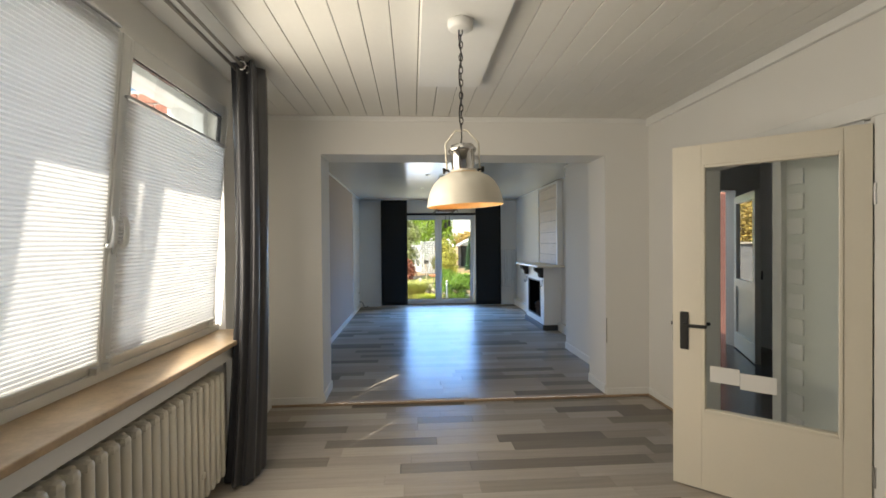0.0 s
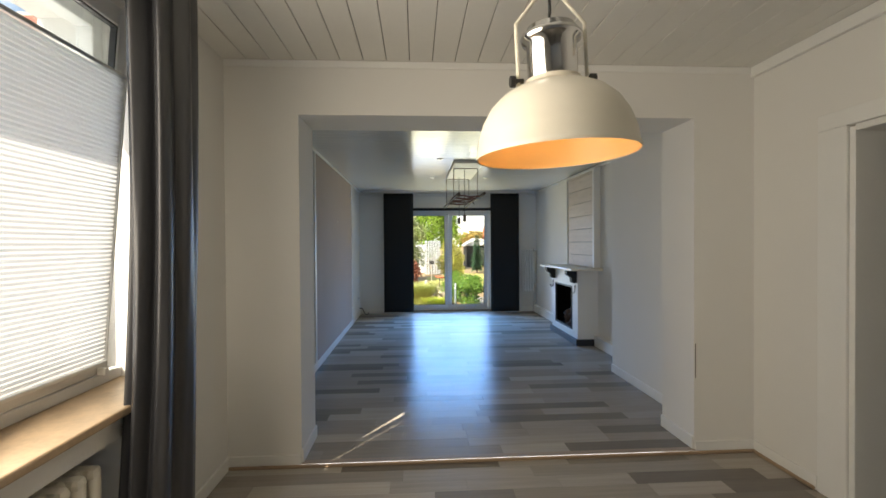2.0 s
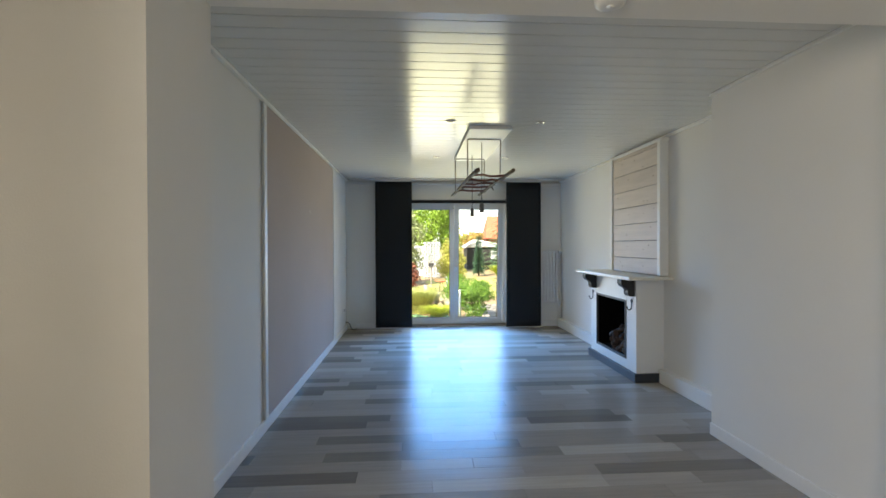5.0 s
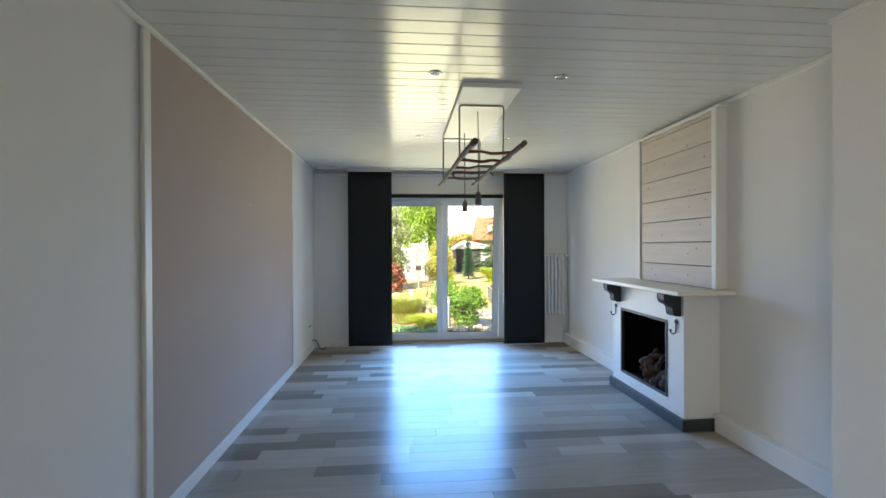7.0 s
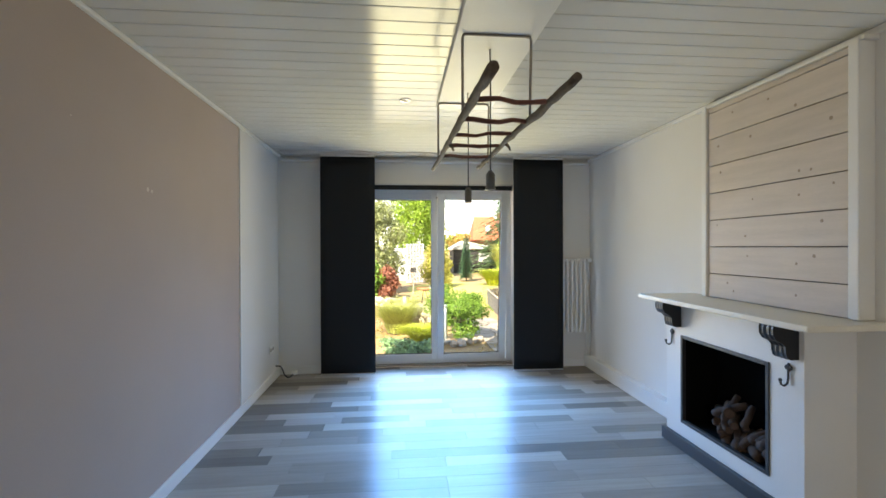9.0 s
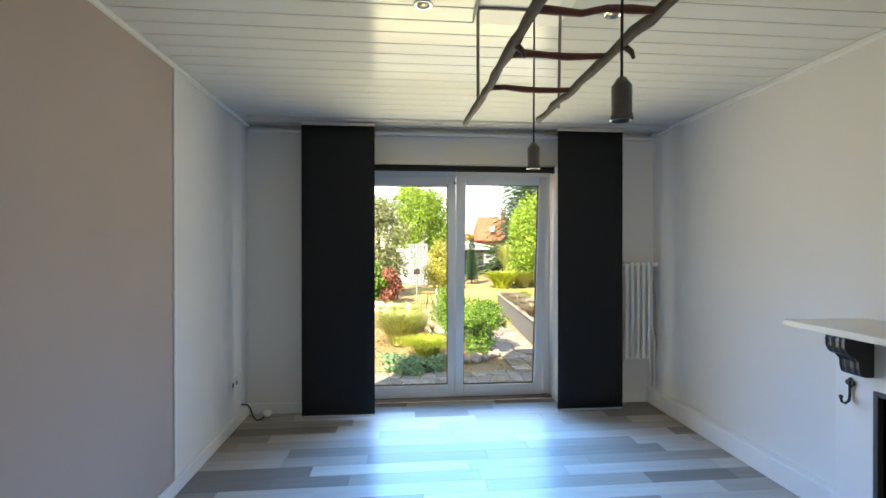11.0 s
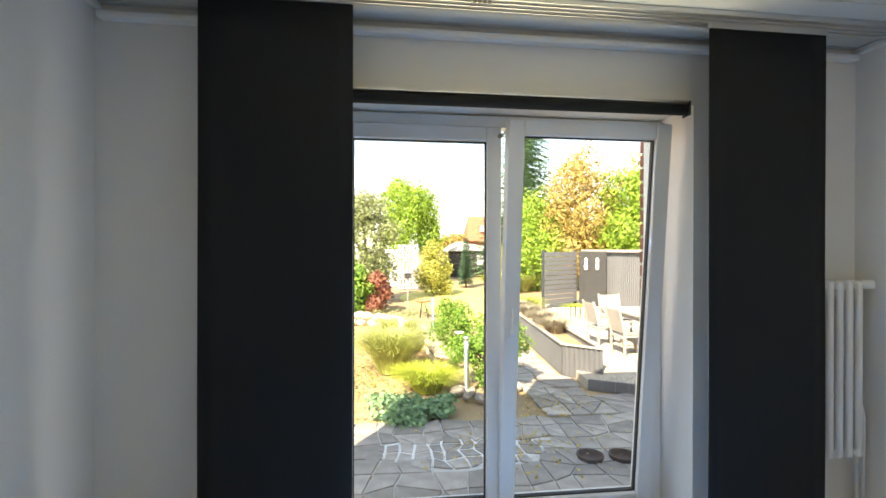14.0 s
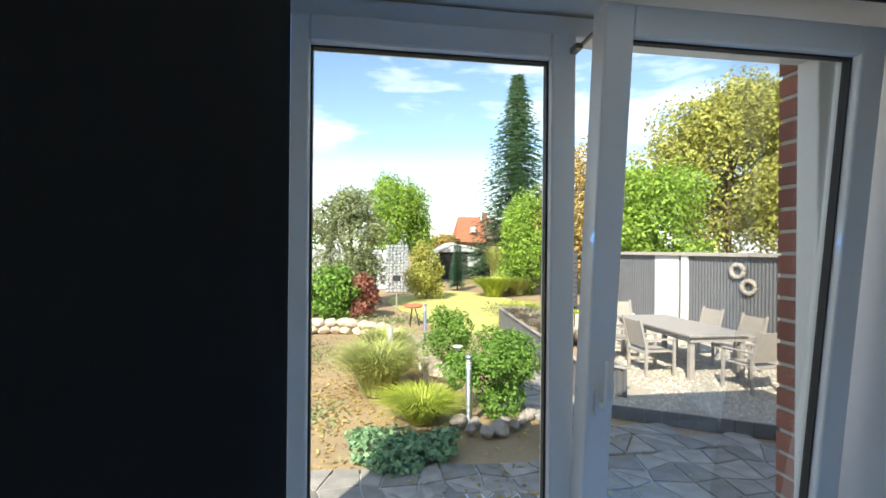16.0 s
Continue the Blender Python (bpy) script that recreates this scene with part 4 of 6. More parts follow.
for pl in (poleA, poleB):
    bm = bmesh.new()
    f = fine_line(pl)
    tube(bm, f, [0.0165 * rnd.uniform(0.82, 1.12) * (1.1 - 0.25 * i / 26) for i in range(26)], 12, 0.1, rnd)
    q = f[14]
    tube(bm, [q, q + Vector((0.02, -0.02, -0.03)), q + Vector((0.028, -0.02, -0.05))], [0.011, 0.008, 0.005], 8)
    part("pole", bm, M_DRIFT, ll, "gnarled driftwood pole")
for y in (7.57, 7.86, 8.13, 8.40, 8.69):
    bm = bmesh.new()
    pts = [Vector((0.89 + 0.32 * t, y + rnd.uniform(-0.006, 0.006), 1.998 + rnd.uniform(-0.008, 0.008))) for t in (0, 0.2, 0.4, 0.6, 0.8, 1)]
    tube(bm, pts, [0.0105 * rnd.uniform(0.85, 1.2) for _ in pts], 10, 0.08, rnd)
    part("rung", bm, M_RUNG, ll, "reddish branch rung")
for y, hx in ((7.87, 0.026), (8.9, 0.0)):
    bm = bmesh.new()
    zt = CB - 0.036
    tube(bm, [(0.885 + hx, y, 1.99), (0.885 + hx, y, zt - 0.02), (0.89 + hx, y, zt - 0.004), (0.91 + hx, y, zt), (1.21, y, zt), (1.232, y, zt - 0.004), (1.237, y, zt - 0.02), (1.23, y, 1.99)], 0.0065, 8)
    part("hanger", bm, M_STEEL, ll, "bent metal hanger")
for x, y in ((1.073, 8.03), (1.06, 8.69)):
    bm = bmesh.new()
    tube(bm, [(x, y, CB - 0.032), (x + 0.002, y, 2.2), (x, y, 1.79)], 0.0035, 8)
    part("cable", bm, M_CABLE, ll)
    bm = bmesh.new()
    lathe(bm, [(0.0, 0.065), (0.01, 0.064), (0.019, 0.05), (0.023, 0.045), (0.023, -0.02), (0.026, -0.024), (0.026, -0.034), (0.02, -0.036), (0.018, -0.02), (0.0, -0.02)], (x, y, 1.73), 24)
    part("socket", bm, M_SOCKET, ll, "dull metal bulb socket")
for i, (x, y) in enumerate(((0.70, 7.36), (1.49, 7.36), (0.66, 8.96), (1.50, 8.96))):
    sp = thing("ceiling_spot", (x, y, CB), "small recessed brass ceiling spot", "ceiling spot", "ceiling spots")
    bm = bmesh.new()
    lathe(bm, [(0.026, 0.0), (0.04, 0.0), (0.041, -0.004), (0.036, -0.008), (0.028, -0.006), (0.026, 0.0)], (x, y, CB), 28)
    part("ring", bm, M_CHROME, sp)
    bm = bmesh.new()
    lathe(bm, [(0.0, -0.003), (0.027, -0.003), (0.027, 0.004)], (x, y, CB), 20)
    part("lens", bm, M_STEEL, sp)

# ---- house outside ----
G = -0.52                       # patio and garden level
# unseen block added over the slab, sized for the house shadow on the patio
solid("upper_storey", blocks(((0.2, 3.0, 2.9), (5.4, 6.7, 3.5)), ((0.2, 6.7, 2.9), (3.2, YO - 0.05, 3.5))), M_BRICK, "unseen brick block added above the rooms to shade the patio", "wall", "structure")
eave = solid("eave", blocks(((XL - 0.5, Y0 - 0.3, 2.62), (XL - 0.361, 6.0, 2.9))), M_WHITE, "white boarded eave above the window", "eave", "structure")
wing = solid("wall_wing", blocks(((-4.2, 4.25, -0.5), (XL - 0.361, 4.5, 2.61))), M_MORTAR, "brick wing wall beside the window", "wall", "structure")
facade = solid("wall_facade", blocks(((BXL - 0.36, YO - 0.119, -0.6), (GXL + 0.006, YO - 0.01, 2.7)), ((GXR - 0.006, YO - 0.119, -0.6), (3.2, YO - 0.01, 2.7)), ((GXL + 0.007, YO - 0.119, GZ), (GXR - 0.007, YO - 0.01, 2.7)), ((GXL + 0.007, YO - 0.119, -0.6), (GXR - 0.007, YO - 0.01, -0.02))), M_MORTAR, "brick facade round the garden door", "wall", "structure")


def leaf_mesh(name, blobs, n, size, mat, seed, flat=0.35, shell=0.55, long=1.6):
    """Many small leaves strewn through a few lobes; denser near the outside, so that gaps show."""
    r = np.random.RandomState(seed)
    w = np.array([b[3] * b[4] * b[5] for b in blobs]) ** 0.67
    pick = r.choice(len(blobs), n, p=w / w.sum())
    B = np.array(blobs)[pick]
    d = r.normal(size=(n, 3))
    d /= np.linalg.norm(d, axis=1)[:, None]
    rad = shell + (1 - shell) * r.rand(n) ** 0.6
    rad *= 1 + 0.16 * np.sin(7 * d[:, 0] + 5 * d[:, 2] + seed) + 0.1 * np.sin(13 * d[:, 1] + 9 * d[:, 2])
    P = B[:, :3] + d * B[:, 3:6] * rad[:, None]
    nrm = d + r.normal(size=(n, 3)) * 0.7 + np.array([0, 0, flat])
    nrm /= np.linalg.norm(nrm, axis=1)[:, None]
    a = np.cross(nrm, r.normal(size=(n, 3)))
    a /= np.linalg.norm(a, axis=1)[:, None]
    b = np.cross(nrm, a)
    s = size * (0.6 + 0.8 * r.rand(n))[:, None]
    v = np.stack([P - a * s * long * 0.5, P + b * s * 0.42 + nrm * s * 0.1, P + a * s * long * 0.5, P - b * s * 0.42 + nrm * s * 0.1], 1).reshape(-1, 3)
    me = bpy.data.meshes.new(name)
    me.from_pydata(v.tolist(), [], np.arange(4 * n).reshape(-1, 4).tolist())
    me.materials.append(mat)
    return me


def leaf_mat(name, c, vary=0.45):
    return surface(name, c, rough=0.5, vary=0.15, scale=3, fine=40, bump=0, random_tone=vary, island=True, spec=0.25, trans=0.35)


L_GREEN = leaf_mat("leaf_green", (0.17, 0.3, 0.05))
L_BRIGHT = leaf_mat("leaf_bright_green", (0.27, 0.4, 0.06))
L_YELLOW = leaf_mat("leaf_yellow_green", (0.42, 0.41, 0.1))
L_GREY = leaf_mat("leaf_grey_green", (0.27, 0.3, 0.14))
L_ORANGE = leaf_mat("leaf_autumn_orange", (0.45, 0.33, 0.11))
L_RED = leaf_mat("leaf_red", (0.3, 0.12, 0.08))
L_FIR = leaf_mat("fir_needles", (0.14, 0.24, 0.12), 0.35)
L_BLUE = leaf_mat("blue_conifer_needles", (0.13, 0.25, 0.14), 0.3)
L_GRASS = leaf_mat("ornamental_grass", (0.46, 0.48, 0.16), 0.35)
L_GRASS2 = leaf_mat("yellow_grass_blades", (0.46, 0.52, 0.08), 0.35)
L_STRAW = leaf_mat("dry_lavender", (0.36, 0.31, 0.22), 0.3)
L_GERAN = leaf_mat("geranium_leaf", (0.23, 0.37, 0.19), 0.4)
M_TRUNK = surface("bark", (0.13, 0.09, 0.06), rough=0.9, vary=0.4, scale=12, fine=70, bump=0.9)
M_GROUND = surface("garden_soil", (0.34, 0.24, 0.13), rough=0.95, vary=0.35, scale=1.2, fine=30, bump=0.8)
M_LAWN = surface("dry_lawn", (0.52, 0.46, 0.14), rough=0.95, vary=0.3, scale=1.6, fine=60, bump=0.9)
M_FLAG = surface("slate_flagstone", (0.3, 0.27, 0.235), rough=0.85, vary=0.42, scale=5, fine=60, bump=0.6, random_tone=0.28)
M_PALE = surface("pale_stone", (0.5, 0.42, 0.31), rough=0.9, vary=0.25, scale=9, fine=80, bump=0.7, random_tone=0.2)
M_ROCK = surface("field_stone", (0.3, 0.26, 0.22), rough=0.9, vary=0.35, scale=8, fine=70, bump=0.8, random_tone=0.25)
M_GRAVEL = surface("gravel", (0.5, 0.44, 0.35), rough=0.9, vary=0.2, scale=6, fine=90, bump=0.5, random_tone=0.35, island=True)
M_GRAVELBED = surface("gravel_bed", (0.42, 0.36, 0.28), rough=0.95, vary=0.35, scale=30, fine=120, bump=0.9)
M_CORR = surface("grey_corrugated_metal", (0.11, 0.11, 0.115), rough=0.5, vary=0.12, scale=2, fine=40, bump=0.05)
M_TEAK = surface("weathered_grey_wood", (0.34, 0.3, 0.26), rough=0.7, vary=0.2, scale=8, fine=70, bump=0.2)
M_TEXT = surface("beige_sling_fabric", (0.36, 0.31, 0.26), rough=0.9, vary=0.15, scale=10, fine=200, bump=0.3)
M_ROOFRED = surface("red_roof_tile", (0.45, 0.12, 0.06), rough=0.8, vary=0.2, scale=3, fine=20, bump=0.4)
M_ROOFBR = surface("brown_roof_tile", (0.22, 0.13, 0.1), rough=0.8, vary=0.2, scale=3, fine=20, bump=0.4)
M_BLACKWOOD = surface("black_stained_wood", (0.03, 0.028, 0.027), rough=0.7, vary=0.2, scale=4, fine=50, bump=0.2)
M_GREYFENCE = surface("light_grey_fence", (0.46, 0.47, 0.49), rough=0.7, vary=0.12, scale=4, fine=50, bump=0.1)

solid("ground", blocks(((-160, YO - 0.3, -0.8), (160, 320, G - 0.03))), M_GROUND, "dry garden soil with thin growth", "ground", "structure")


def tree(name, base, height, blobs, n, size, mat, seed, label, trunk=0.09, group=""):
    t = thing(name, base, label, "tree" if "tree" in name or "conifer" in name or "birch" in name else "shrub", group)
    r = random.Random(seed)
    bm = bmesh.new()
    b = Vector(base)
    top = b + Vector((r.uniform(-0.1, 0.1), r.uniform(-0.1, 0.1), height * 0.8))
    tube(bm, [b + Vector((0, 0, -0.05)), b.lerp(top, 0.35) + Vector((r.uniform(-0.06, 0.06), 0, 0)), b.lerp(top, 0.7), top], [trunk, trunk * 0.8, trunk * 0.5, trunk * 0.15], 9, 0.06, r)
    part("trunk", bm, M_TRUNK, t)
    for bl in blobs[:9]:
        bm = bmesh.new()
        c = Vector(bl[:3])
        s = b.lerp(top, min(0.85, max(0.15, (c.z - b.z) / height * 0.75)))
        tube(bm, [s, s.lerp(c, 0.5) + Vector((0, 0, 0.06 * height * 0.3)), c], [trunk * 0.45, trunk * 0.28, trunk * 0.1], 7)
        part("limb", bm, M_TRUNK, t)
    adopt(new("crown", leaf_mesh("crown", blobs, n, size, mat, seed)), t)
    return t


def lobes(c, rx, rz, k, seed, s=0.55):
    """k uneven lobes that fill a crown of half-width rx and half-height rz round c."""
    r = random.Random(seed)
    out = [(c[0], c[1], c[2], rx * 0.7, rx * 0.7, rz * 0.75)]
    for _ in range(k):
        a, e = r.uniform(0, 6.28), r.uniform(-0.9, 1.0)
        q = math.sqrt(max(0.05, 1 - e * e * 0.8)) * r.uniform(0.45, 0.75)
        f = s * r.uniform(0.6, 1.0)
        out.append((c[0] + rx * q * math.cos(a), c[1] + rx * q * math.sin(a), c[2] + rz * e * 0.72, rx * f, rx * f, rz * f * 0.8))
    return out


# trees and shrubs, near to far
tree("boxwood_shrub", (1.92, 15.2, G), 0.9, lobes((1.9, 15.25, G + 0.54), 0.6, 0.52, 14, 1, 0.5), 12000, 0.027, L_GREEN, 1, "dense rounded green garden shrub by the patio", 0.03)
tree("rosemary_shrub", (1.62, 16.9, G), 1.0, lobes((1.62, 16.9, G + 0.5), 0.38, 0.58, 10, 2), 5500, 0.028, L_GREEN, 2, "upright feathery green shrub", 0.02)
tree("red_shrub", (0.3, 23.2, G), 1.2, lobes((0.25, 23.2, G + 0.6), 0.6, 0.65, 9, 3), 2200, 0.075, L_RED, 3, "red-leaved shrub in the border", 0.03)
tree("border_shrub", (-0.8, 23.4, G), 1.3, lobes((-0.9, 23.4, G + 0.7), 1.0, 0.95, 12, 4), 3600, 0.085, L_GREEN, 4, "dark green border shrub", 0.03)
tree("apple_tree", (-0.3, 25.3, G), 4.3, lobes((-0.4, 25.3, 1.45), 1.5, 2.1, 20, 5, 0.45), 14000, 0.07, L_GREY, 5, "grey-green fruit tree with open crown", 0.09)
tree("maple_tree", (1.6, 35.0, G), 6.0, lobes((1.65, 35.0, 2.9), 1.9, 3.0, 20, 6, 0.5), 18000, 0.095, L_BRIGHT, 6, "bright green broadleaf tree", 0.12)
tree("privet_shrub", (2.5, 27.9, G), 2.3, lobes((2.5, 27.9, 0.55), 0.85, 1.25, 14, 7), 8000, 0.06, L_YELLOW, 7, "tall yellow-green privet shrub", 0.04)
tree("laurel_tree", (7.3, 29.3, G), 5.0, lobes((7.4, 29.3, 1.5), 1.7, 2.7, 22, 8, 0.5), 20000, 0.08, L_BRIGHT, 8, "bright green slender tree", 0.08)
tree("autumn_tree", (9.6, 29.2, G), 7.0, lobes((9.6, 29.4, 2.9), 2.5, 3.4, 26, 9, 0.45), 24000, 0.09, L_ORANGE, 9, "tree with orange autumn leaves", 0.1)
tree("thuja_tree", (12.6, 28.4, G), 5.6, lobes((12.4, 28.2, 2.5), 2.9, 3.1, 26, 10, 0.48), 27000, 0.105, L_BRIGHT, 10, "broad bright green hedge tree behind the shed", 0.12)
tree("birch_tree", (16.6, 29.0, G), 10.0, lobes((16.4, 29.0, 4.6), 4.2, 4.9, 34, 11, 0.42), 42000, 0.115, L_YELLOW, 11, "tall birch with sparse yellow-green leaves", 0.14)
tree("hedge_tree", (20.5, 27.0, G), 8.0, lobes((20.0, 26.5, 3.4), 3.9, 4.2, 26, 12, 0.45), 24000, 0.125, L_YELLOW, 12, "broad yellowing tree behind the shed", 0.14)
tree("far_tree", (5.9, 49.0, G), 3.2, lobes((5.9, 49.0, 1.6), 1.7, 1.3, 10, 13), 2600, 0.15, L_ORANGE, 13, "far low tree in autumn colour", 0.1)
tree("far_tree", (-6.5, 40.0, G), 5.0, lobes((-6.5, 40.0, 2.2), 3.4, 2.4, 12, 14), 5000, 0.16, L_GREEN, 14, "far green tree over the fence", 0.12)
tree("far_tree", (17.0, 52.0, G), 5.0, lobes((17.0, 52.0, 2.0), 4.0, 2.4, 12, 15), 5000, 0.18, L_GREEN, 15, "far green tree over the fence", 0.12)


def fir(name, base, height, rad, layers, per, mat, seed, label, size):
    """Conifer: trunk, whorls of drooping boughs, each bough set with many needle sprays."""
    t = thing(name, base, label, "tree")
    b = Vector(base)
    r = np.random.RandomState(seed)
    bm = bmesh.new()
    tube(bm, [b, b + Vector((0, 0, height * 0.5)), b + Vector((0, 0, height * 0.98))], [rad * 0.09, rad * 0.05, 0.01], 9)
    part("trunk", bm, M_TRUNK, t)
    bm = bmesh.new()
    vs, fs = [], []
    for i in range(layers):
        f = i / layers
        z0 = height * (0.06 + 0.93 * f)
        ln = rad * (1 - f) ** 0.8 + 0.05
        k = max(4, int(per * (1 - f * 0.6)))
        for j in range(k):
            a = 6.283 * (j + r.rand()) / k
            L = ln * (0.7 + 0.45 * r.rand())
            d = np.array([math.cos(a), math.sin(a), 0])
            n = max(4, int(L / size * 1.6))
            for q in range(n):
                u = (q + r.rand()) / n
                p = np.array([b.x, b.y, b.z + z0]) + d * L * u + np.array([0, 0, 0.12 * L - 0.35 * L * u * u])
                w = size * (1.25 - 0.6 * u)
                s = np.array([-d[1], d[0], 0]) * (0.6 + 0.5 * r.rand())
                for sg in (-1, 1):
                    o = len(vs)
                    tip = p + (s * sg + d * 0.7) * w + np.array([0, 0, r.uniform(-0.3, 0.15) * w])
                    e = d * w * 0.3
                    vs += [p - e, p + e * 0.6 + np.array([0, 0, 0.05 * w]), tip]
                    fs.append((o, o + 1, o + 2))
    me = bpy.data.meshes.new("boughs")
    me.from_pydata([tuple(v) for v in vs], [], fs)
    me.materials.append(mat)
    bm.free()
    adopt(new("boughs", me), t)


fir("fir_tree", (9.1, 37.2, G), 12.9, 3.7, 66, 24, L_FIR, 21, "tall dark green fir tree", 0.42)
fir("column_conifer", (4.4, 31.6, G), 2.5, 0.42, 40, 16, L_BLUE, 22, "narrow blue-green column conifer", 0.16)


def tuft(name, at, rad, height, n, mat, seed, label, width=0.006):
    """Ornamental grass: arching tapered blades from one crown."""
    r = np.random.RandomState(seed)
    vs, fs = [], []
    for _ in range(n):
        a = r.rand() * 6.283
        b = np.array([at[0], at[1], at[2]]) + np.array([math.cos(a), math.sin(a), 0]) * rad * 0.35 * r.rand()
        a += r.normal() * 0.5
        d = np.array([math.cos(a), math.sin(a), 0])
        s = np.array([-d[1], d[0], 0]) * width * (0.7 + 0.6 * r.rand())
        h, o = height * (0.6 + 0.5 * r.rand()), rad * (0.25 + 0.95 * r.rand())
        i0 = len(vs)
        for k, u in enumerate((0, 0.4, 0.75, 1.0)):
            p = b + d * o * u ** 1.7 + np.array([0, 0, h * (u - 0.38 * u ** 3)])
            if k < 3:
                vs += [p - s * (1 - 0.5 * u), p + s * (1 - 0.5 * u)]
            else:
                vs.append(p)
        fs += [(i0, i0 + 1, i0 + 3, i0 + 2), (i0 + 2, i0 + 3, i0 + 5, i0 + 4), (i0 + 4, i0 + 5, i0 + 6)]
    me = bpy.data.meshes.new(name)
    me.from_pydata([tuple(v) for v in vs], [], fs)
    me.materials.append(mat)
    return tagged(new(name, me), label, "grass")


tuft("grass_tuft", (1.04, 15.15, G), 0.5, 0.5, 1500, L_GRASS2, 31, "yellow-green ornamental grass clump", 0.007)
tuft("grass_tuft", (0.56, 16.2, G), 0.62, 0.98, 2600, L_GRASS, 32, "pale feathery ornamental grass clump", 0.006)
tuft("grass_tuft", (0.70, 17.6, G), 0.55, 0.92, 1500, L_GRASS, 33, "pale feathery ornamental grass clump", 0.007)
tuft("grass_tuft", (5.4, 28.6, G), 1.0, 1.2, 1400, L_GRASS2, 34, "large ornamental grass clump by the lawn", 0.016)
tuft("grass_tuft", (6.6, 29.2, G), 0.9, 1.2, 1100, L_GRASS, 35, "large ornamental grass clump by the lawn", 0.016)
tuft("reed_clump", (7.0, 33.4, G), 0.9, 3.2, 1000, L_GRASS, 36, "tall yellowing reed clump", 0.03)
tuft("grass_tuft", (4.4, 21.8, G), 0.6, 0.8, 900, L_GRASS2, 37, "yellow flowering border clump", 0.012)
tuft("grass_tuft", (5.6, 20.8, G + 0.1), 0.45, 0.5, 600, L_GRASS2, 38, "low yellow border clump", 0.012)
tagged(new("geranium_patch", leaf_mesh("geranium_patch", lobes((0.55, 14.25, G + 0.1), 0.45, 0.18, 8, 40) + lobes((1.1, 14.35, G + 0.08), 0.3, 0.14, 6, 41), 2600, 0.052, L_GERAN, 42, 1.2, 0.4, 1.1)), "low green broad-leaved ground cover", "plant")

tagged(new("leaf_litter", leaf_mesh("leaf_litter", [(0.2, 16.5, G - 0.01, 1.4, 3.6, 0.015), (-1.0, 17.5, G - 0.01, 1.6, 3.0, 0.015), (2.6, 14.6, G, 0.8, 0.9, 0.012), (1.9, 13.5, G + 0.006, 1.3, 0.9, 0.006)], 3400, 0.035, L_ORANGE, 45, 3.0, 0.0, 1.3)), "fallen leaves strewn on the bed", "leaves", "", "stuff")
tagged(new("ground_cover", leaf_mesh("ground_cover", [(-0.9, 18.5, G, 1.3, 1.6, 0.08), (-0.3, 15.6, G, 0.7, 0.9, 0.04), (1.0, 22.4, G, 1.4, 0.8, 0.2), (4.6, 23.5, G, 0.9, 1.6, 0.35)], 5200, 0.045, L_GREY, 46, 1.0, 0.0, 1.3)), "low sparse green ground cover", "plants", "", "stuff")
lawn = solid("lawn", bmesh.new(), M_LAWN, "sunny yellowed lawn", "lawn", "structure")
bm = bmesh.new()
bm.faces.new([bm.verts.new((3.4 + (2.3 + 0.3 * math.sin(3 * a)) * math.cos(a), 25.8 + (5.4 + 0.4 * math.sin(2 * a)) * math.sin(a), G - 0.024)) for a in [k * 6.283 / 40 for k in range(40)]])
bm.to_mesh(lawn.data)
bm.free()

# curved low stone wall: stones in a row, each its own piece
lw = thing("garden_wall", (0.9, 19.5, G), "low curved dry-stone garden wall", "garden wall")
rs = random.Random(50)


def stone_mesh(name, rad, seed, flat, mat):
    r = random.Random(seed)
    bm = bmesh.new()
    bmesh.ops.create_icosphere(bm, subdivisions=2, radius=rad)
    k = [Vector((r.uniform(-1, 1), r.uniform(-1, 1), r.uniform(-1, 1))).normalized() for _ in range(7)]
    for v in bm.verts:
        d = v.co.normalized()
        cut = min(1.0, min(0.72 / max(d.dot(q), 0.01) for q in k))
        v.co = Vector((v.co.x * cut, v.co.y * cut * 0.85, v.co.z * cut * flat))
    for f in bm.faces:
        f.smooth = False
    return finish(bm, name, mat)


SW = [stone_mesh("wall_stone", 0.2, 60 + i, 0.6, M_PALE) for i in range(6)]
line = [(-2.6, 20.6), (-1.2, 20.8), (-0.1, 20.7), (0.6, 20.1), (1.05, 19.1), (1.25, 18.0), (1.35, 16.9), (1.4, 16.0)]
i = 0
for (xa, ya), (xb, yb) in zip(line, line[1:]):
    n = max(3, int(math.hypot(xb - xa, yb - ya) / 0.26))
    for k in range(n):
        for lev in range(2):
            u = (k + 0.5 * lev) / n
            ob = new("wall_stone", SW[i % 6])
            ob.matrix_basis = pose(xa + (xb - xa) * u + rs.uniform(-0.03, 0.03), ya + (yb - ya) * u + rs.uniform(-0.03, 0.03), G + 0.07 + 0.17 * lev, 0, 0, rs.uniform(0, 360))
            adopt(ob, lw)
            i += 1
RK = [stone_mesh("rock", 0.13, 80 + i, 0.75, M_ROCK) for i in range(5)]
for k, (x, y) in enumerate(((1.5, 14.7), (1.66, 14.62), (1.82, 14.68), (2.0, 14.75), (2.14, 14.9), (1.6, 14.88), (1.42, 14.92), (1.92, 14.92), (2.26, 15.05))):
    ob = tagged(new("rock", RK[k % 5]), "rough grey-brown field stone at the bed's edge", "stone", "bed stones")
    ob.matrix_basis = pose(x, y, G + 0.05, rs.uniform(-15, 15), rs.uniform(-15, 15), rs.uniform(0, 360)) @ Matrix.Scale(rs.uniform(0.5, 0.95), 4)


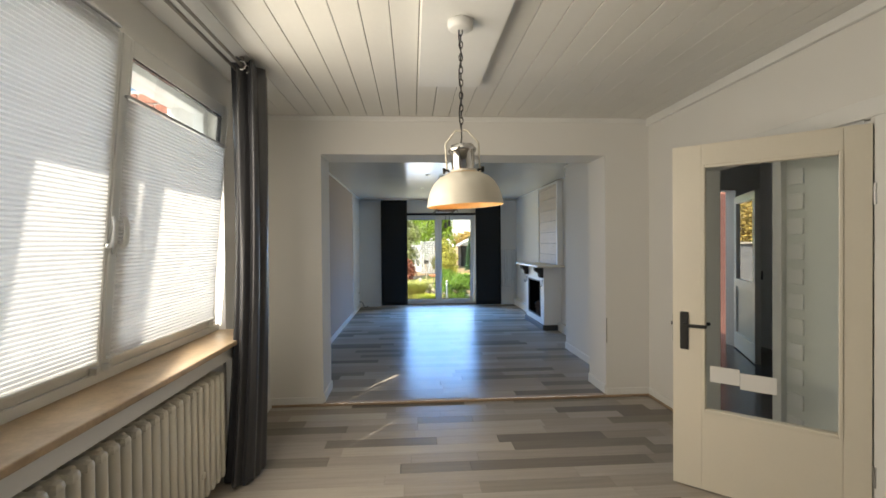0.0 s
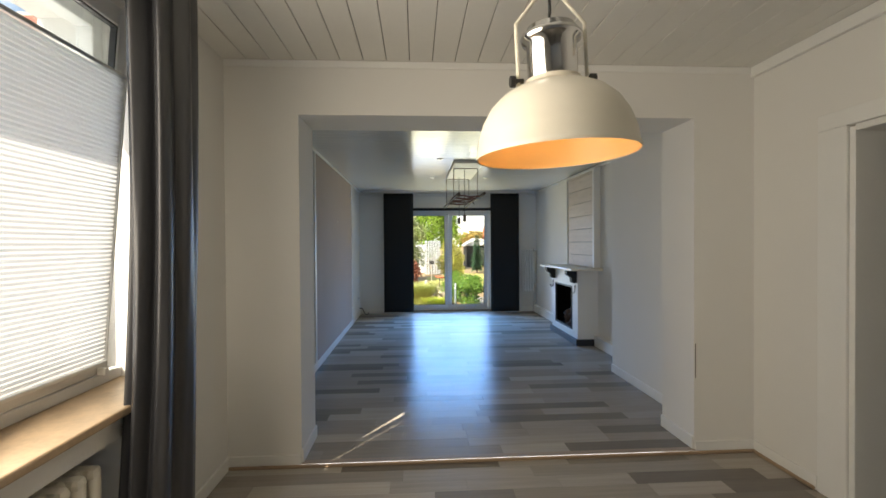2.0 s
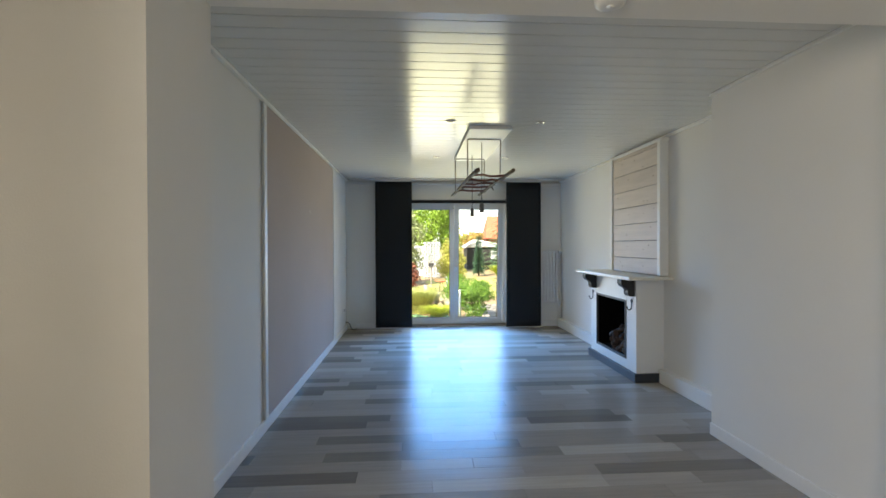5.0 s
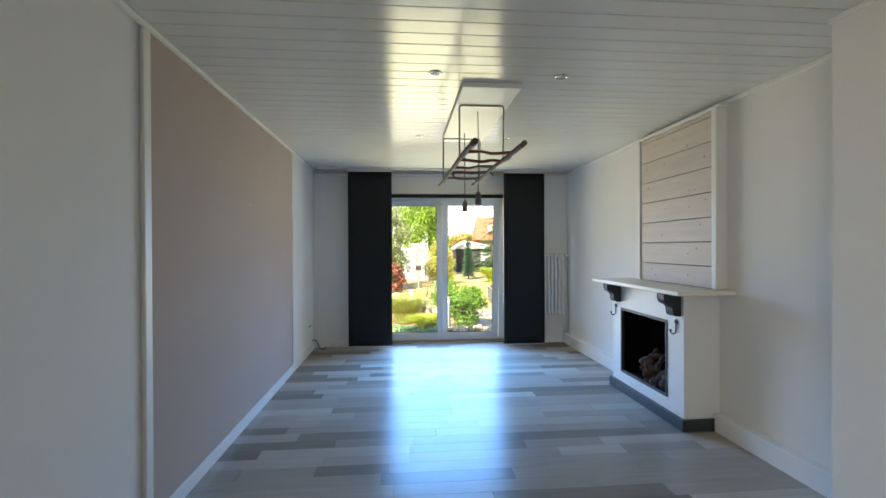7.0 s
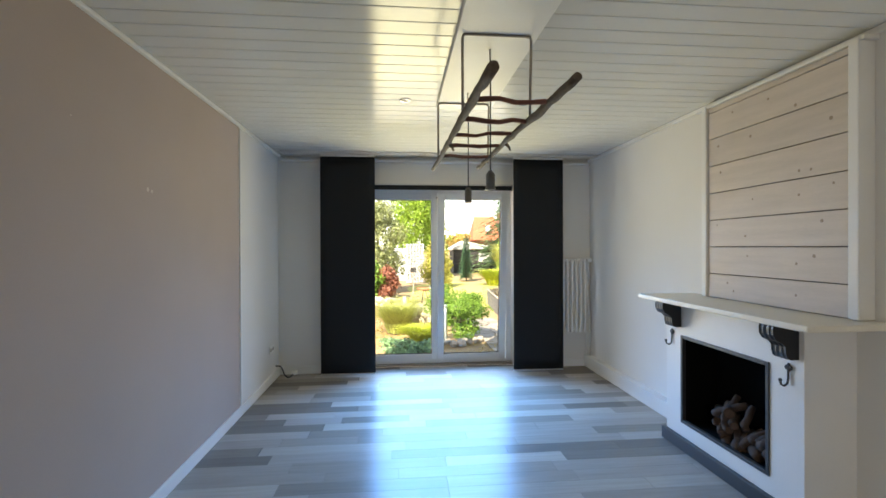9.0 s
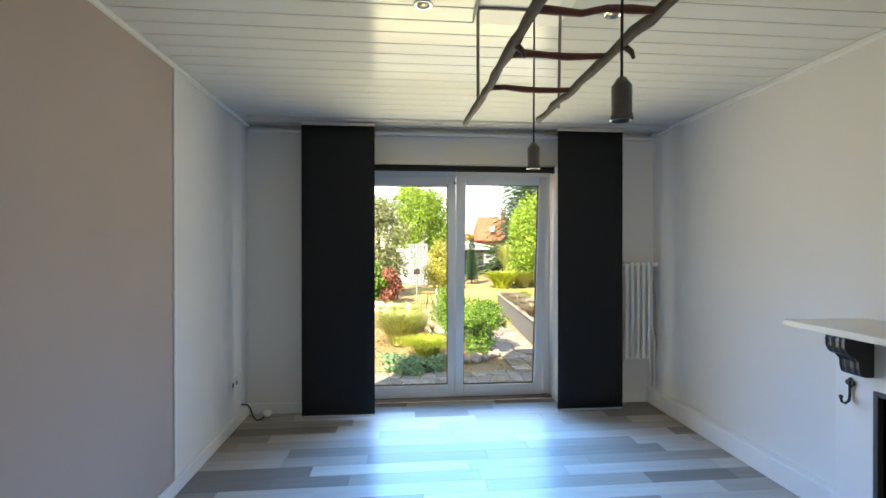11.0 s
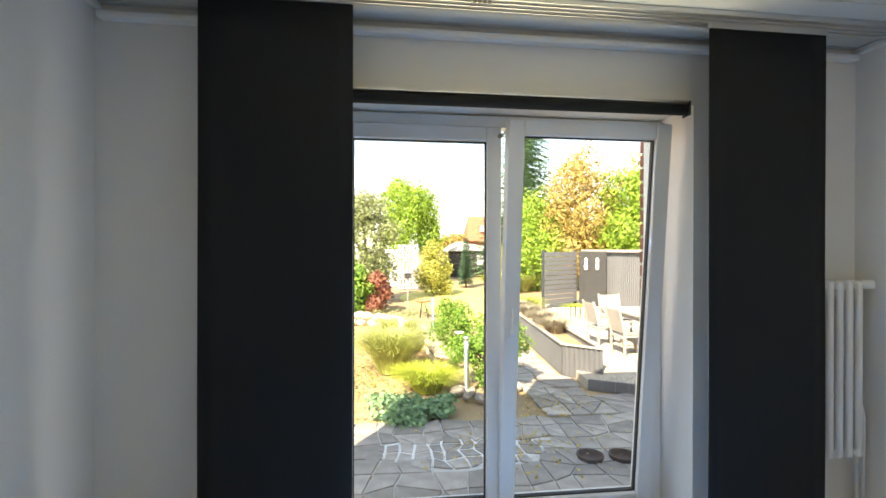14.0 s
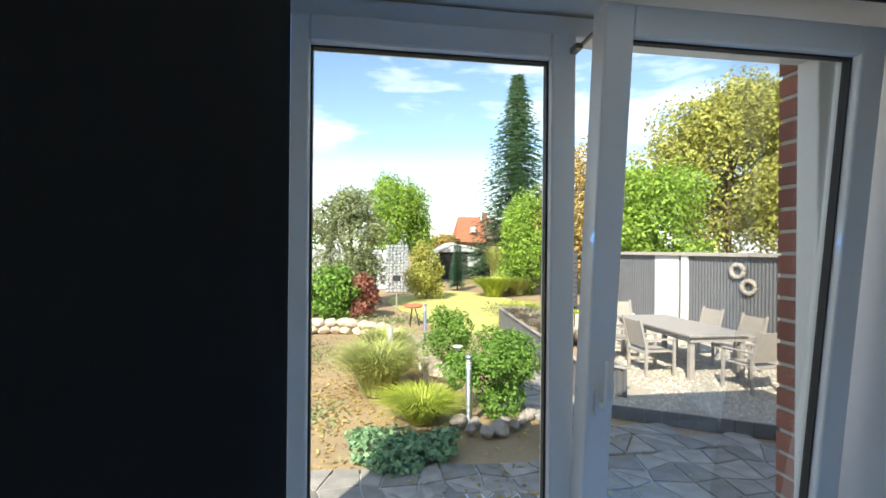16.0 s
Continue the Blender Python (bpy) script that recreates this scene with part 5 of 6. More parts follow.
def bollard(at):
    b = thing("bollard_light", at, "stainless steel bollard garden light", "garden light", "bollard lights")
    x, y, z = at
    bm = bmesh.new()
    lathe(bm, [(0.0, 0), (0.06, 0), (0.06, 0.012), (0.034, 0.016), (0.034, 0.62), (0.0, 0.62)], at, 20)
    part("post", bm, M_ALU, b)
    bm = bmesh.new()
    lathe(bm, [(0.03, 0.62), (0.03, 0.72), (0.0, 0.72)], at, 20)
    part("diffuser", bm, M_PVC, b, "white light diffuser")
    for k in range(3):
        bm = bmesh.new()
        lathe(bm, [(0.03, 0.64 + k * 0.028), (0.04, 0.642 + k * 0.028), (0.04, 0.648 + k * 0.028), (0.03, 0.65 + k * 0.028)], at, 20)
        part("ring", bm, M_ALU, b)
    bm = bmesh.new()
    lathe(bm, [(0.0, 0.72), (0.042, 0.72), (0.042, 0.75), (0.03, 0.765), (0.0, 0.77)], at, 20)
    part("cap", bm, M_ALU, b)


bollard((1.54, 14.97, G))
bollard((1.57, 19.8, G))
for x, y, h in ((0.66, 16.9, 0.55), (0.74, 17.2, 0.7)):
    bm = bmesh.new()
    tube(bm, [(x, y, G - 0.05), (x + 0.01, y, G + h * 0.5), (x, y, G + h)], [0.055, 0.05, 0.045], 10, 0.08, rs)
    solid("wood_stake", bm, M_TEAK, "weathered round wooden post in the bed", "post", group="bed posts")
bb = thing("bird_bath", (1.47, 21.7, G), "terracotta bird bath bowl on a thin stand", "bird bath")
bm = bmesh.new()
lathe(bm, [(0.0, 0.44), (0.2, 0.46), (0.25, 0.5), (0.26, 0.5), (0.21, 0.44), (0.0, 0.41)], (1.47, 21.7, G), 24)
part("bowl", bm, surface("terracotta", (0.5, 0.16, 0.08), rough=0.8, vary=0.15), bb)
for a in (0, 2.09, 4.19):
    bm = bmesh.new()
    rod(bm, (1.47 + 0.16 * math.cos(a), 21.7 + 0.16 * math.sin(a), G - 0.03), (1.47 + 0.05 * math.cos(a), 21.7 + 0.05 * math.sin(a), G + 0.43), 0.012)
    part("leg", bm, M_BLACK, bb)
for x, y, z in ((1.66, 16.35, 0.02), (1.75, 15.6, 0.02)):
    st = thing("garden_stake", (x, y, G), "white plate ornament on a thin stake", "garden ornament", "stakes")
    bm = bmesh.new()
    rod(bm, (x, y, G - 0.03), (x, y, z), 0.006)
    part("stick", bm, M_ALU, st)
    bm = bmesh.new()
    lathe(bm, [(0.0, 0.0), (0.05, 0.006), (0.075, 0.03), (0.07, 0.032), (0.0, 0.012)], (x, y, z), 18)
    part("plate", bm, M_PVC, st)

# gabion with a bird house in front, pale fence behind
gb = thing("gabion", (1.46, 30.5, G), "tall gabion filled with pale stones", "gabion")
SG = [stone_mesh("gabion_stone", 0.1, 100 + i, 0.8, M_GREYFENCE) for i in range(5)]
for a in range(6):
    for c in range(15):
        ob = new("gabion_stone", SG[(a * 7 + c * 3) % 5])
        ob.matrix_basis = pose(1.06 + a * 0.16 + rs.uniform(-0.02, 0.02), 30.45, G + 0.06 + c * 0.14, 0, 0, rs.uniform(0, 360))
        adopt(ob, gb)
bm = bmesh.new()
for k in range(9):
    rod(bm, (0.98 + k * 0.12, 30.33, G - 0.03), (0.98 + k * 0.12, 30.33, 1.6), 0.006, seg=6)
for k in range(16):
    rod(bm, (0.98, 30.33, G + k * 0.14), (1.94, 30.33, G + k * 0.14), 0.006, seg=6)
part("wire_mesh", bm, M_ALU, gb, "galvanised wire mesh")
bh = thing("bird_house", (1.2, 25.0, G), "small bird house with a pitched roof on a post", "bird house")
bm = bmesh.new()
rod(bm, (1.2, 25.0, G - 0.05), (1.2, 25.0, 0.36), 0.025)
part("post", bm, M_TEAK, bh)
part("box", blocks(((1.08, 24.92, 0.36), (1.32, 25.12, 0.54)), bev=0.01), M_BLACKWOOD, bh)
bm = bmesh.new()
for s in (-1, 1):
    q = blocks(((0, -0.16, 0), (0.26, 0.16, 0.02)))
    q.transform(Matrix.Translation((1.2, 25.02, 0.7)) @ Matrix.Rotation(radians(38 if s > 0 else 142), 4, "Y"))
    me = bpy.data.meshes.new("tmp")
    q.to_mesh(me)
    q.free()
    bm.from_mesh(me)
    bpy.data.meshes.remove(me)
part("roof", bm, M_TEAK, bh)
fe = thing("garden_fence", (-2.5, 32.0, G), "pale grey panel fence at the garden's edge", "fence")
for k in range(7):
    part("fence_panel", blocks(((-8.0 + k * 1.3, 32.0, G), (-6.76 + k * 1.3, 32.05, 1.35)), bev=0.01), M_GREYFENCE, fe)
    part("post", blocks(((-6.755 + k * 1.3, 31.97, G), (-6.705 + k * 1.3, 32.08, 1.42))), M_GREYFENCE, fe)

# far shed, house and fence
fs_ = thing("garden_shed", (6.3, 40.0, G), "dark wooden garden shed with white verge boards", "shed")
part("wall", blocks(((4.6, 39.5, G), (8.0, 42.0, 1.2))), M_BLACKWOOD, fs_)
part("window", blocks(((6.5, 39.46, 0.3), (7.4, 39.498, 0.95))), M_GREYFENCE, fs_)
bm = bmesh.new()
tube(bm, [(4.3, 39.3, 1.15), (5.4, 39.3, 1.75), (8.3, 39.3, 1.2)], 0.07, 4)
part("verge", bm, M_WHITE, fs_, "white verge board")
bm = bmesh.new()
v = [bm.verts.new(p) for p in ((4.3, 39.3, 1.22), (5.4, 39.3, 1.84), (8.3, 39.3, 1.27), (4.3, 42.2, 1.22), (5.4, 42.2, 1.84), (8.3, 42.2, 1.27))]
for f in ((0, 1, 4, 3), (1, 2, 5, 4), (0, 1, 2), (3, 4, 5)):
    bm.faces.new([v[k] for k in f])
part("roof", bm, M_GREYFENCE, fs_)
hs = thing("neighbour_house", (12.0, 60.0, G), "far house with red and brown tiled roofs", "house")
part("wall", blocks(((9.2, 59.0, G), (15.5, 66.0, 2.6))), M_BRICK, hs)


def gable(name, x0, x1, y0, y1, z0, z1, mat, along):
    bm = bmesh.new()
    if along == "x":
        ym = (y0 + y1) / 2
        p = [(x0, y0, z0), (x1, y0, z0), (x1, y1, z0), (x0, y1, z0), (x0 + 0.5, ym, z1), (x1 - 0.2, ym, z1)]
        fcs = ((0, 1, 5, 4), (2, 3, 4, 5), (1, 2, 5), (3, 0, 4), (0, 3, 2, 1))
    else:
        xm = (x0 + x1) / 2
        p = [(x0, y0, z0), (x1, y0, z0), (x1, y1, z0), (x0, y1, z0), (xm, y0, z1), (xm, y1, z1)]
        fcs = ((1, 2, 5, 4), (3, 0, 4, 5), (0, 1, 4), (2, 3, 5), (0, 3, 2, 1))
    vv = [bm.verts.new(q) for q in p]
    for f in fcs:
        bm.faces.new([vv[k] for k in f])
    return part(name, bm, mat, hs)


gable("roof", 11.0, 15.9, 58.6, 66.4, 2.6, 4.9, M_ROOFBR, "x")
rr = gable("gable_roof", 9.0, 12.2, 57.8, 62.0, 2.2, 5.0, M_ROOFRED, "x")
part("gable_window", blocks(((10.6, 57.95, 3.2), (11.1, 58.6, 3.9))), M_GREYFENCE, hs)
part("chimney", blocks(((12.6, 61.0, 4.0), (13.1, 61.5, 5.6))), M_BRICK, hs)

# ---- patio: irregular slate flags, each a piece ----
pv = solid("patio", blocks(((-3.0, YO - 0.01, G - 0.03), (5.0, 14.0, G - 0.012))), M_MORTAR, "crazy-paved slate patio", "patio", "structure")
rp = random.Random(70)


def flags(x0, x1, y0, y1, step, keep, owner=None, shrink=0.95):
    nx, ny = int((x1 - x0) / step), int((y1 - y0) / step)
    g = [[(x0 + (x1 - x0) * i / nx + rp.uniform(-0.33, 0.33) * step, y0 + (y1 - y0) * j / ny + rp.uniform(-0.33, 0.33) * step) for i in range(nx + 1)] for j in range(ny + 1)]
    for j in range(ny):
        for i in range(nx):
            q = [g[j][i], g[j][i + 1], g[j + 1][i + 1], g[j + 1][i]]
            c = (sum(p[0] for p in q) / 4, sum(p[1] for p in q) / 4)
            if not keep(*c):
                continue
            polys = [q] if rp.random() < 0.8 else ([q[:3], [q[0], q[2], q[3]]] if rp.random() < 0.5 else [[q[0], q[1], q[3]], q[1:]])
            for pl in polys:
                m = (sum(p[0] for p in pl) / len(pl), sum(p[1] for p in pl) / len(pl))
                bm = bmesh.new()
                lo = [bm.verts.new(((p[0] - m[0]) * shrink, (p[1] - m[1]) * shrink, -0.02)) for p in pl]
                up = [bm.verts.new(((p[0] - m[0]) * (shrink - 0.03), (p[1] - m[1]) * (shrink - 0.03), 0.004 * rp.random())) for p in pl]
                bm.faces.new(up)
                for k in range(len(pl)):
                    bm.faces.new((lo[k], lo[(k + 1) % len(pl)], up[(k + 1) % len(pl)], up[k]))
                ob = new("flagstone", finish(bm, "flagstone", M_FLAG))
                ob.location = (m[0], m[1], G)
                adopt(ob, owner or pv)


flags(-0.9, 4.9, 12.35, 14.05, 0.25, lambda x, y: y < 14.9 - 0.584 * (x - 3.27) and ((x - 1.2) / 0.9) ** 2 + ((y - 13.3) / 0.32) ** 2 > 1)
flags(2.3, 4.7, 14.06, 15.1, 0.27, lambda x, y: y < 14.86 - 0.584 * (x - 3.27))
flags(2.35, 3.2, 15.12, 18.0, 0.36, lambda x, y: True)

# gravel terrace with its dark edging
gv = solid("gravel_terrace", bmesh.new(), M_GRAVELBED, "pale gravel seating terrace", "gravel", "structure")
bm = bmesh.new()
poly = [(3.27, 15.02), (4.64, 14.22), (6.5, 13.2), (12, 11.8), (12, 26), (5.0, 24.0), (3.9, 21.5)]
GV = G + 0.10
up = [bm.verts.new((x, y, GV)) for x, y in poly]
lo = [bm.verts.new((x, y, G - 0.05)) for x, y in poly]
bm.faces.new(up)
for k in range(len(poly)):
    bm.faces.new((lo[k], lo[(k + 1) % len(poly)], up[(k + 1) % len(poly)], up[k]))
bm.to_mesh(gv.data)
bm.free()
ed = thing("terrace_edging", (4.6, 14.2, G), "anthracite board edging of the gravel terrace", "edging")
for (xa, ya), (xb, yb) in (((3.27, 15.02), (4.64, 14.22)), ((4.64, 14.22), (6.5, 13.2))):
    n = 9
    for k in range(n):
        a = Vector((xa + (xb - xa) * k / n, ya + (yb - ya) * k / n, 0))
        b = Vector((xa + (xb - xa) * (k + 0.985) / n, ya + (yb - ya) * (k + 0.985) / n, 0))
        d = (b - a)
        bm = blocks(((0, -0.03, G - 0.02), (d.length, 0.0, GV + 0.03)), bev=0.004)
        bm.transform(Matrix.Translation(a) @ Matrix.Rotation(math.atan2(d.y, d.x), 4, "Z"))
        part("edging_board", bm, M_CORR, ed)
r = np.random.RandomState(5)
vs, fs = [], []
cnt = 0
while cnt < 9000:
    x, y = r.uniform(3.4, 8.2), r.uniform(13.4, 19.5)
    if y < 15.08 - (x - 3.27) * 0.565 + 0.05 or (x < 4.05 and y > 15.2):
        continue
    s = 0.012 + 0.014 * r.rand()
    o = len(vs)
    a = r.rand() * 6.28
    for k in range(4):
        vs.append((x + s * math.cos(a + k * 1.57) * (0.7 + 0.5 * r.rand()), y + s * math.sin(a + k * 1.57) * (0.7 + 0.5 * r.rand()), GV + 0.001))
    vs.append((x, y, GV + s * 0.8))
    fs += [(o + k, o + (k + 1) % 4, o + 4) for k in range(4)]
    cnt += 1
me = bpy.data.meshes.new("gravel")
me.from_pydata(vs, [], fs)
me.materials.append(M_GRAVEL)
tagged(new("gravel", me), "loose pale gravel on the terrace", "gravel", "", "stuff")


def corrugated(length, height, pitch=0.076, amp=0.012, n=None):
    """Upright wavy sheet along +x."""
    bm = bmesh.new()
    k = int(length / pitch * 6)
    pts = [(length * i / k, amp * math.sin(2 * math.pi * length * i / k / pitch)) for i in range(k + 1)]
    rows = [[bm.verts.new((x, y, z)) for x, y in pts] for z in (0, height)]
    for i in range(k):
        bm.faces.new((rows[0][i], rows[0][i + 1], rows[1][i + 1], rows[1][i])).smooth = True
    return bm


def along(a, b, z):
    d = Vector((b[0] - a[0], b[1] - a[1], 0))
    return Matrix.Translation((a[0], a[1], z)) @ Matrix.Rotation(math.atan2(d.y, d.x), 4, "Z"), d.length


# raised planter
pl = thing("raised_planter", (3.5, 15.6, G), "raised planter clad in dark corrugated metal", "planter")
corner = [(3.62, 15.3), (4.15, 21.0), (3.62, 21.3), (3.17, 15.72)]
for a, b in zip(corner, corner[1:] + corner[:1]):
    m, L = along(a, b, G - 0.02)
    bm = corrugated(L, 0.48)
    bm.transform(m)
    part("side", bm, M_CORR, pl)
    bm = blocks(((0, -0.035, 0.48), (L, 0.035, 0.505)), bev=0.004)
    bm.transform(m)
    part("rim", bm, M_TEAK, pl, "weathered wooden rim")
bm = bmesh.new()
bm.faces.new([bm.verts.new((x, y, G + 0.36)) for x, y in corner])
part("soil", bm, M_GROUND, pl)
for k, (x, y) in enumerate(((3.6, 17.2), (3.7, 18.2), (3.75, 19.2), (3.8, 20.2))):
    tuft("lavender", (x, y, G + 0.36), 0.4, 0.42, 500, L_STRAW, 200 + k, "faded pale lavender in the planter", 0.008)


# table and chairs
def chair(at, turn):
    c = thing("garden_chair", (0, 0, 0), "grey garden armchair with beige sling seat", "chair", "chairs round the garden table")
    for x in (-0.25, 0.25):
        for y in (-0.24, 0.24):
            part("leg", blocks(((x - 0.02, y - 0.02, 0), (x + 0.02, y + 0.02, 0.58)), bev=0.004), M_TEAK, c)
        part("armrest", blocks(((x - 0.028, -0.27, 0.58), (x + 0.028, 0.26, 0.605)), bev=0.006), M_TEAK, c)
        bm = blocks(((x - 0.018, -0.02, 0.0), (x + 0.018, 0.02, 0.56)), bev=0.004)
        bm.transform(Matrix.Translation((0, -0.22, 0.38)) @ Matrix.Rotation(radians(14), 4, "X"))
        part("back_post", bm, M_TEAK, c)
    part("seat_frame", blocks(((-0.23, 0.22, 0.36), (0.23, 0.26, 0.40)), ((-0.23, -0.26, 0.36), (0.23, -0.22, 0.40)), bev=0.004), M_TEAK, c)
    part("seat", blocks(((-0.23, -0.22, 0.385), (0.23, 0.22, 0.40)), bev=0.005), M_TEXT, c, "beige sling fabric")
    bm = blocks(((-0.23, -0.006, 0.08), (0.23, 0.006, 0.52)), bev=0.004)
    bm.transform(Matrix.Translation((0, -0.22, 0.38)) @ Matrix.Rotation(radians(14), 4, "X"))
    part("backrest", bm, M_TEXT, c, "beige sling fabric")
    c.matrix_basis = pose(*at, 0, 0, turn) @ Matrix.Scale(0.92, 4)
    return c


tb = thing("garden_table", (5.35, 16.8, GV), "large weathered grey garden table", "table")
for k in range(8):
    part("tabletop_slat", blocks(((4.85 + k * 0.125, 15.8, GV + 0.63), (4.965 + k * 0.125, 17.8, GV + 0.66)), bev=0.004), M_TEAK, tb)
part("apron", blocks(((4.9, 15.85, GV + 0.55), (4.93, 17.75, GV + 0.63)), ((5.77, 15.85, GV + 0.55), (5.8, 17.75, GV + 0.63)), ((4.93, 15.85, GV + 0.55), (5.77, 15.88, GV + 0.63)), ((4.93, 17.72, GV + 0.55), (5.77, 17.75, GV + 0.63))), M_TEAK, tb)
for x in (4.92, 5.72):
    for y in (15.88, 17.66):
        part("leg", blocks(((x, y, GV), (x + 0.07, y + 0.07, GV + 0.55)), bev=0.005), M_TEAK, tb)
c0 = chair((4.62, 16.35, GV), -90)
for at, turn in (((4.6, 17.25, GV), -90), ((6.1, 16.4, GV), 90), ((6.1, 17.3, GV), 90), ((5.35, 18.25, GV), 180), ((5.45, 15.4, GV), 6)):
    copy_thing(c0, pose(*at, 0, 0, turn) @ Matrix.Scale(1.0, 4))

# long shed clad in corrugated metal
sh = thing("long_shed", (8.5, 20.0, GV), "long shed clad in grey corrugated metal", "shed")
A, B = (7.2, 23.7), (10.6, 13.2)
m, L = along(A, B, GV)
for s0, s1 in ((0.0, 0.224), (0.288, 0.296), (0.312, 1.0)):
    bm = corrugated(L * (s1 - s0), 1.72)
    bm.transform(m @ Matrix.Translation((L * s0, 0, 0)))
    part("cladding", bm, M_CORR, sh)
for nm, s0, s1, mt, d in (("door", 0.224, 0.288, M_GREYFENCE, 0.03), ("post", 0.296, 0.312, M_WHITE, 0.06)):
    bm = blocks(((L * s0, -d, 0), (L * s1, d, 1.72)), bev=0.006)
    bm.transform(m)
    part(nm, bm, mt, sh, "white post" if nm == "post" else "light grey shed door")
bm = blocks(((-0.2, -0.12, 1.72), (L, 3.0, 1.8)), bev=0.01)
bm.transform(m)
part("roof", bm, M_TEAK, sh, "flat roof with pale edge")
bm = blocks(((0, 0.1, 0), (L, 2.9, 1.719)))
bm.transform(m)
part("body", bm, M_CORR, sh)
for s, z in ((0.4225, 1.40), (0.4446, 1.05)):
    w = m @ Vector((L * s, -0.05, z))
    bm = bmesh.new()
    rr_ = random.Random(int(s * 1000))
    ring = [Vector((0.14 * math.cos(a), 0, 0.14 * math.sin(a))) for a in [k * 6.283 / 24 for k in range(25)]]
    tube(bm, ring, [0.05 * rr_.uniform(0.85, 1.15) for _ in ring], 9, 0.15, rr_)
    bm.transform(Matrix.Translation(w) @ Matrix.Rotation(math.atan2(B[1] - A[1], B[0] - A[0]), 4, "Z"))
    solid("wreath", bm, M_TEXT, "woven natural wreath hung on the shed wall", "wreath", group="wreaths")

sf = thing("slat_fence", (5.9, 22.6, G), "dark horizontal slat fence panel", "fence")
m, L = along((5.2, 22.3), (6.5, 23.0), G)
for k in range(11):
    bm = blocks(((0, -0.015, 0.25 + k * 0.145), (L, 0.015, 0.38 + k * 0.145)), bev=0.004)
    bm.transform(m)
    part("slat", bm, M_CORR, sf)
for x in (0.0, L):
    bm = blocks(((x - 0.04, 0.016, 0), (x + 0.04, 0.09, 1.9)), bev=0.004)
    bm.transform(m)
    part("post", bm, M_ANTH, sf)
dv = thing("dark_screen", (6.9, 22.9, G), "black screen wall with two white ornaments", "screen")
m, L = along((6.55, 22.9), (7.35, 22.7), G)
bm = blocks(((0, -0.02, 0), (L, 0.02, 1.85)), bev=0.004)
bm.transform(m)
part("panel", bm, M_BLACKWOOD, dv)
for x in (0.2, 0.55):
    bm = bmesh.new()
    lathe(bm, [(0.0, 1.25), (0.05, 1.27), (0.06, 1.4), (0.03, 1.46), (0.055, 1.52), (0.05, 1.6), (0.0, 1.66)], (x, -0.04, 0), 14)
    bm.transform(m)
    part("ornament", bm, M_WHITE, dv, "white wall ornament")
lowf = thing("bed_edging", (5.4, 20.4, G), "pale low picket edging of the bed", "edging")
for k in range(16):
    part("picket", blocks(((4.7 + k * 0.13, 20.3, GV - 0.02), (4.79 + k * 0.13, 20.33, GV + 0.32)), bev=0.005), M_PALE, lowf)
for x, y in ((2.36, 12.98), (2.66, 12.95)):
    bm = bmesh.new()
    lathe(bm, [(0.0, 0.005), (0.095, 0.005), (0.105, 0.04), (0.125, 0.04), (0.125, 0.03), (0.11, -0.01), (0.0, -0.01)], (x, y, G), 20)
    solid("plant_bowl", bm, M_CHAR, "low dark bowl on the patio", "bowl", group="patio bowls")

# pale mosaic of slate pieces in light mortar before the door
mbm = bmesh.new()
lathe(mbm, [(0.0, -0.015), (1.0, -0.015), (1.0, -0.006), (0.0, -0.006)], (0, 0, 0), 36)
mbm.transform(Matrix.Translation((1.2, 13.3, G)) @ Matrix.Diagonal((0.9, 0.32, 1, 1)))
mo = solid("mosaic_bed", mbm, M_WHITE, "light mortar strip set with slate pieces", "patio", "structure")

flags(0.28, 2.12, 12.96, 13.64, 0.15, lambda x, y: ((x - 1.2) / 0.92) ** 2 + ((y - 13.3) / 0.34) ** 2 < 1, mo, 0.84)

# bricks of the door reveal and the wing wall
BRK = {}


def brick(parent, at, size):
    key = tuple(round(v, 3) for v in size)
    if key not in BRK:
        BRK[key] = finish(blocks(((0, 0, 0), size), bev=0.004), "brick", M_BRICK)
    ob = new("brick", BRK[key])
    ob.location = at
    return adopt(ob, parent)


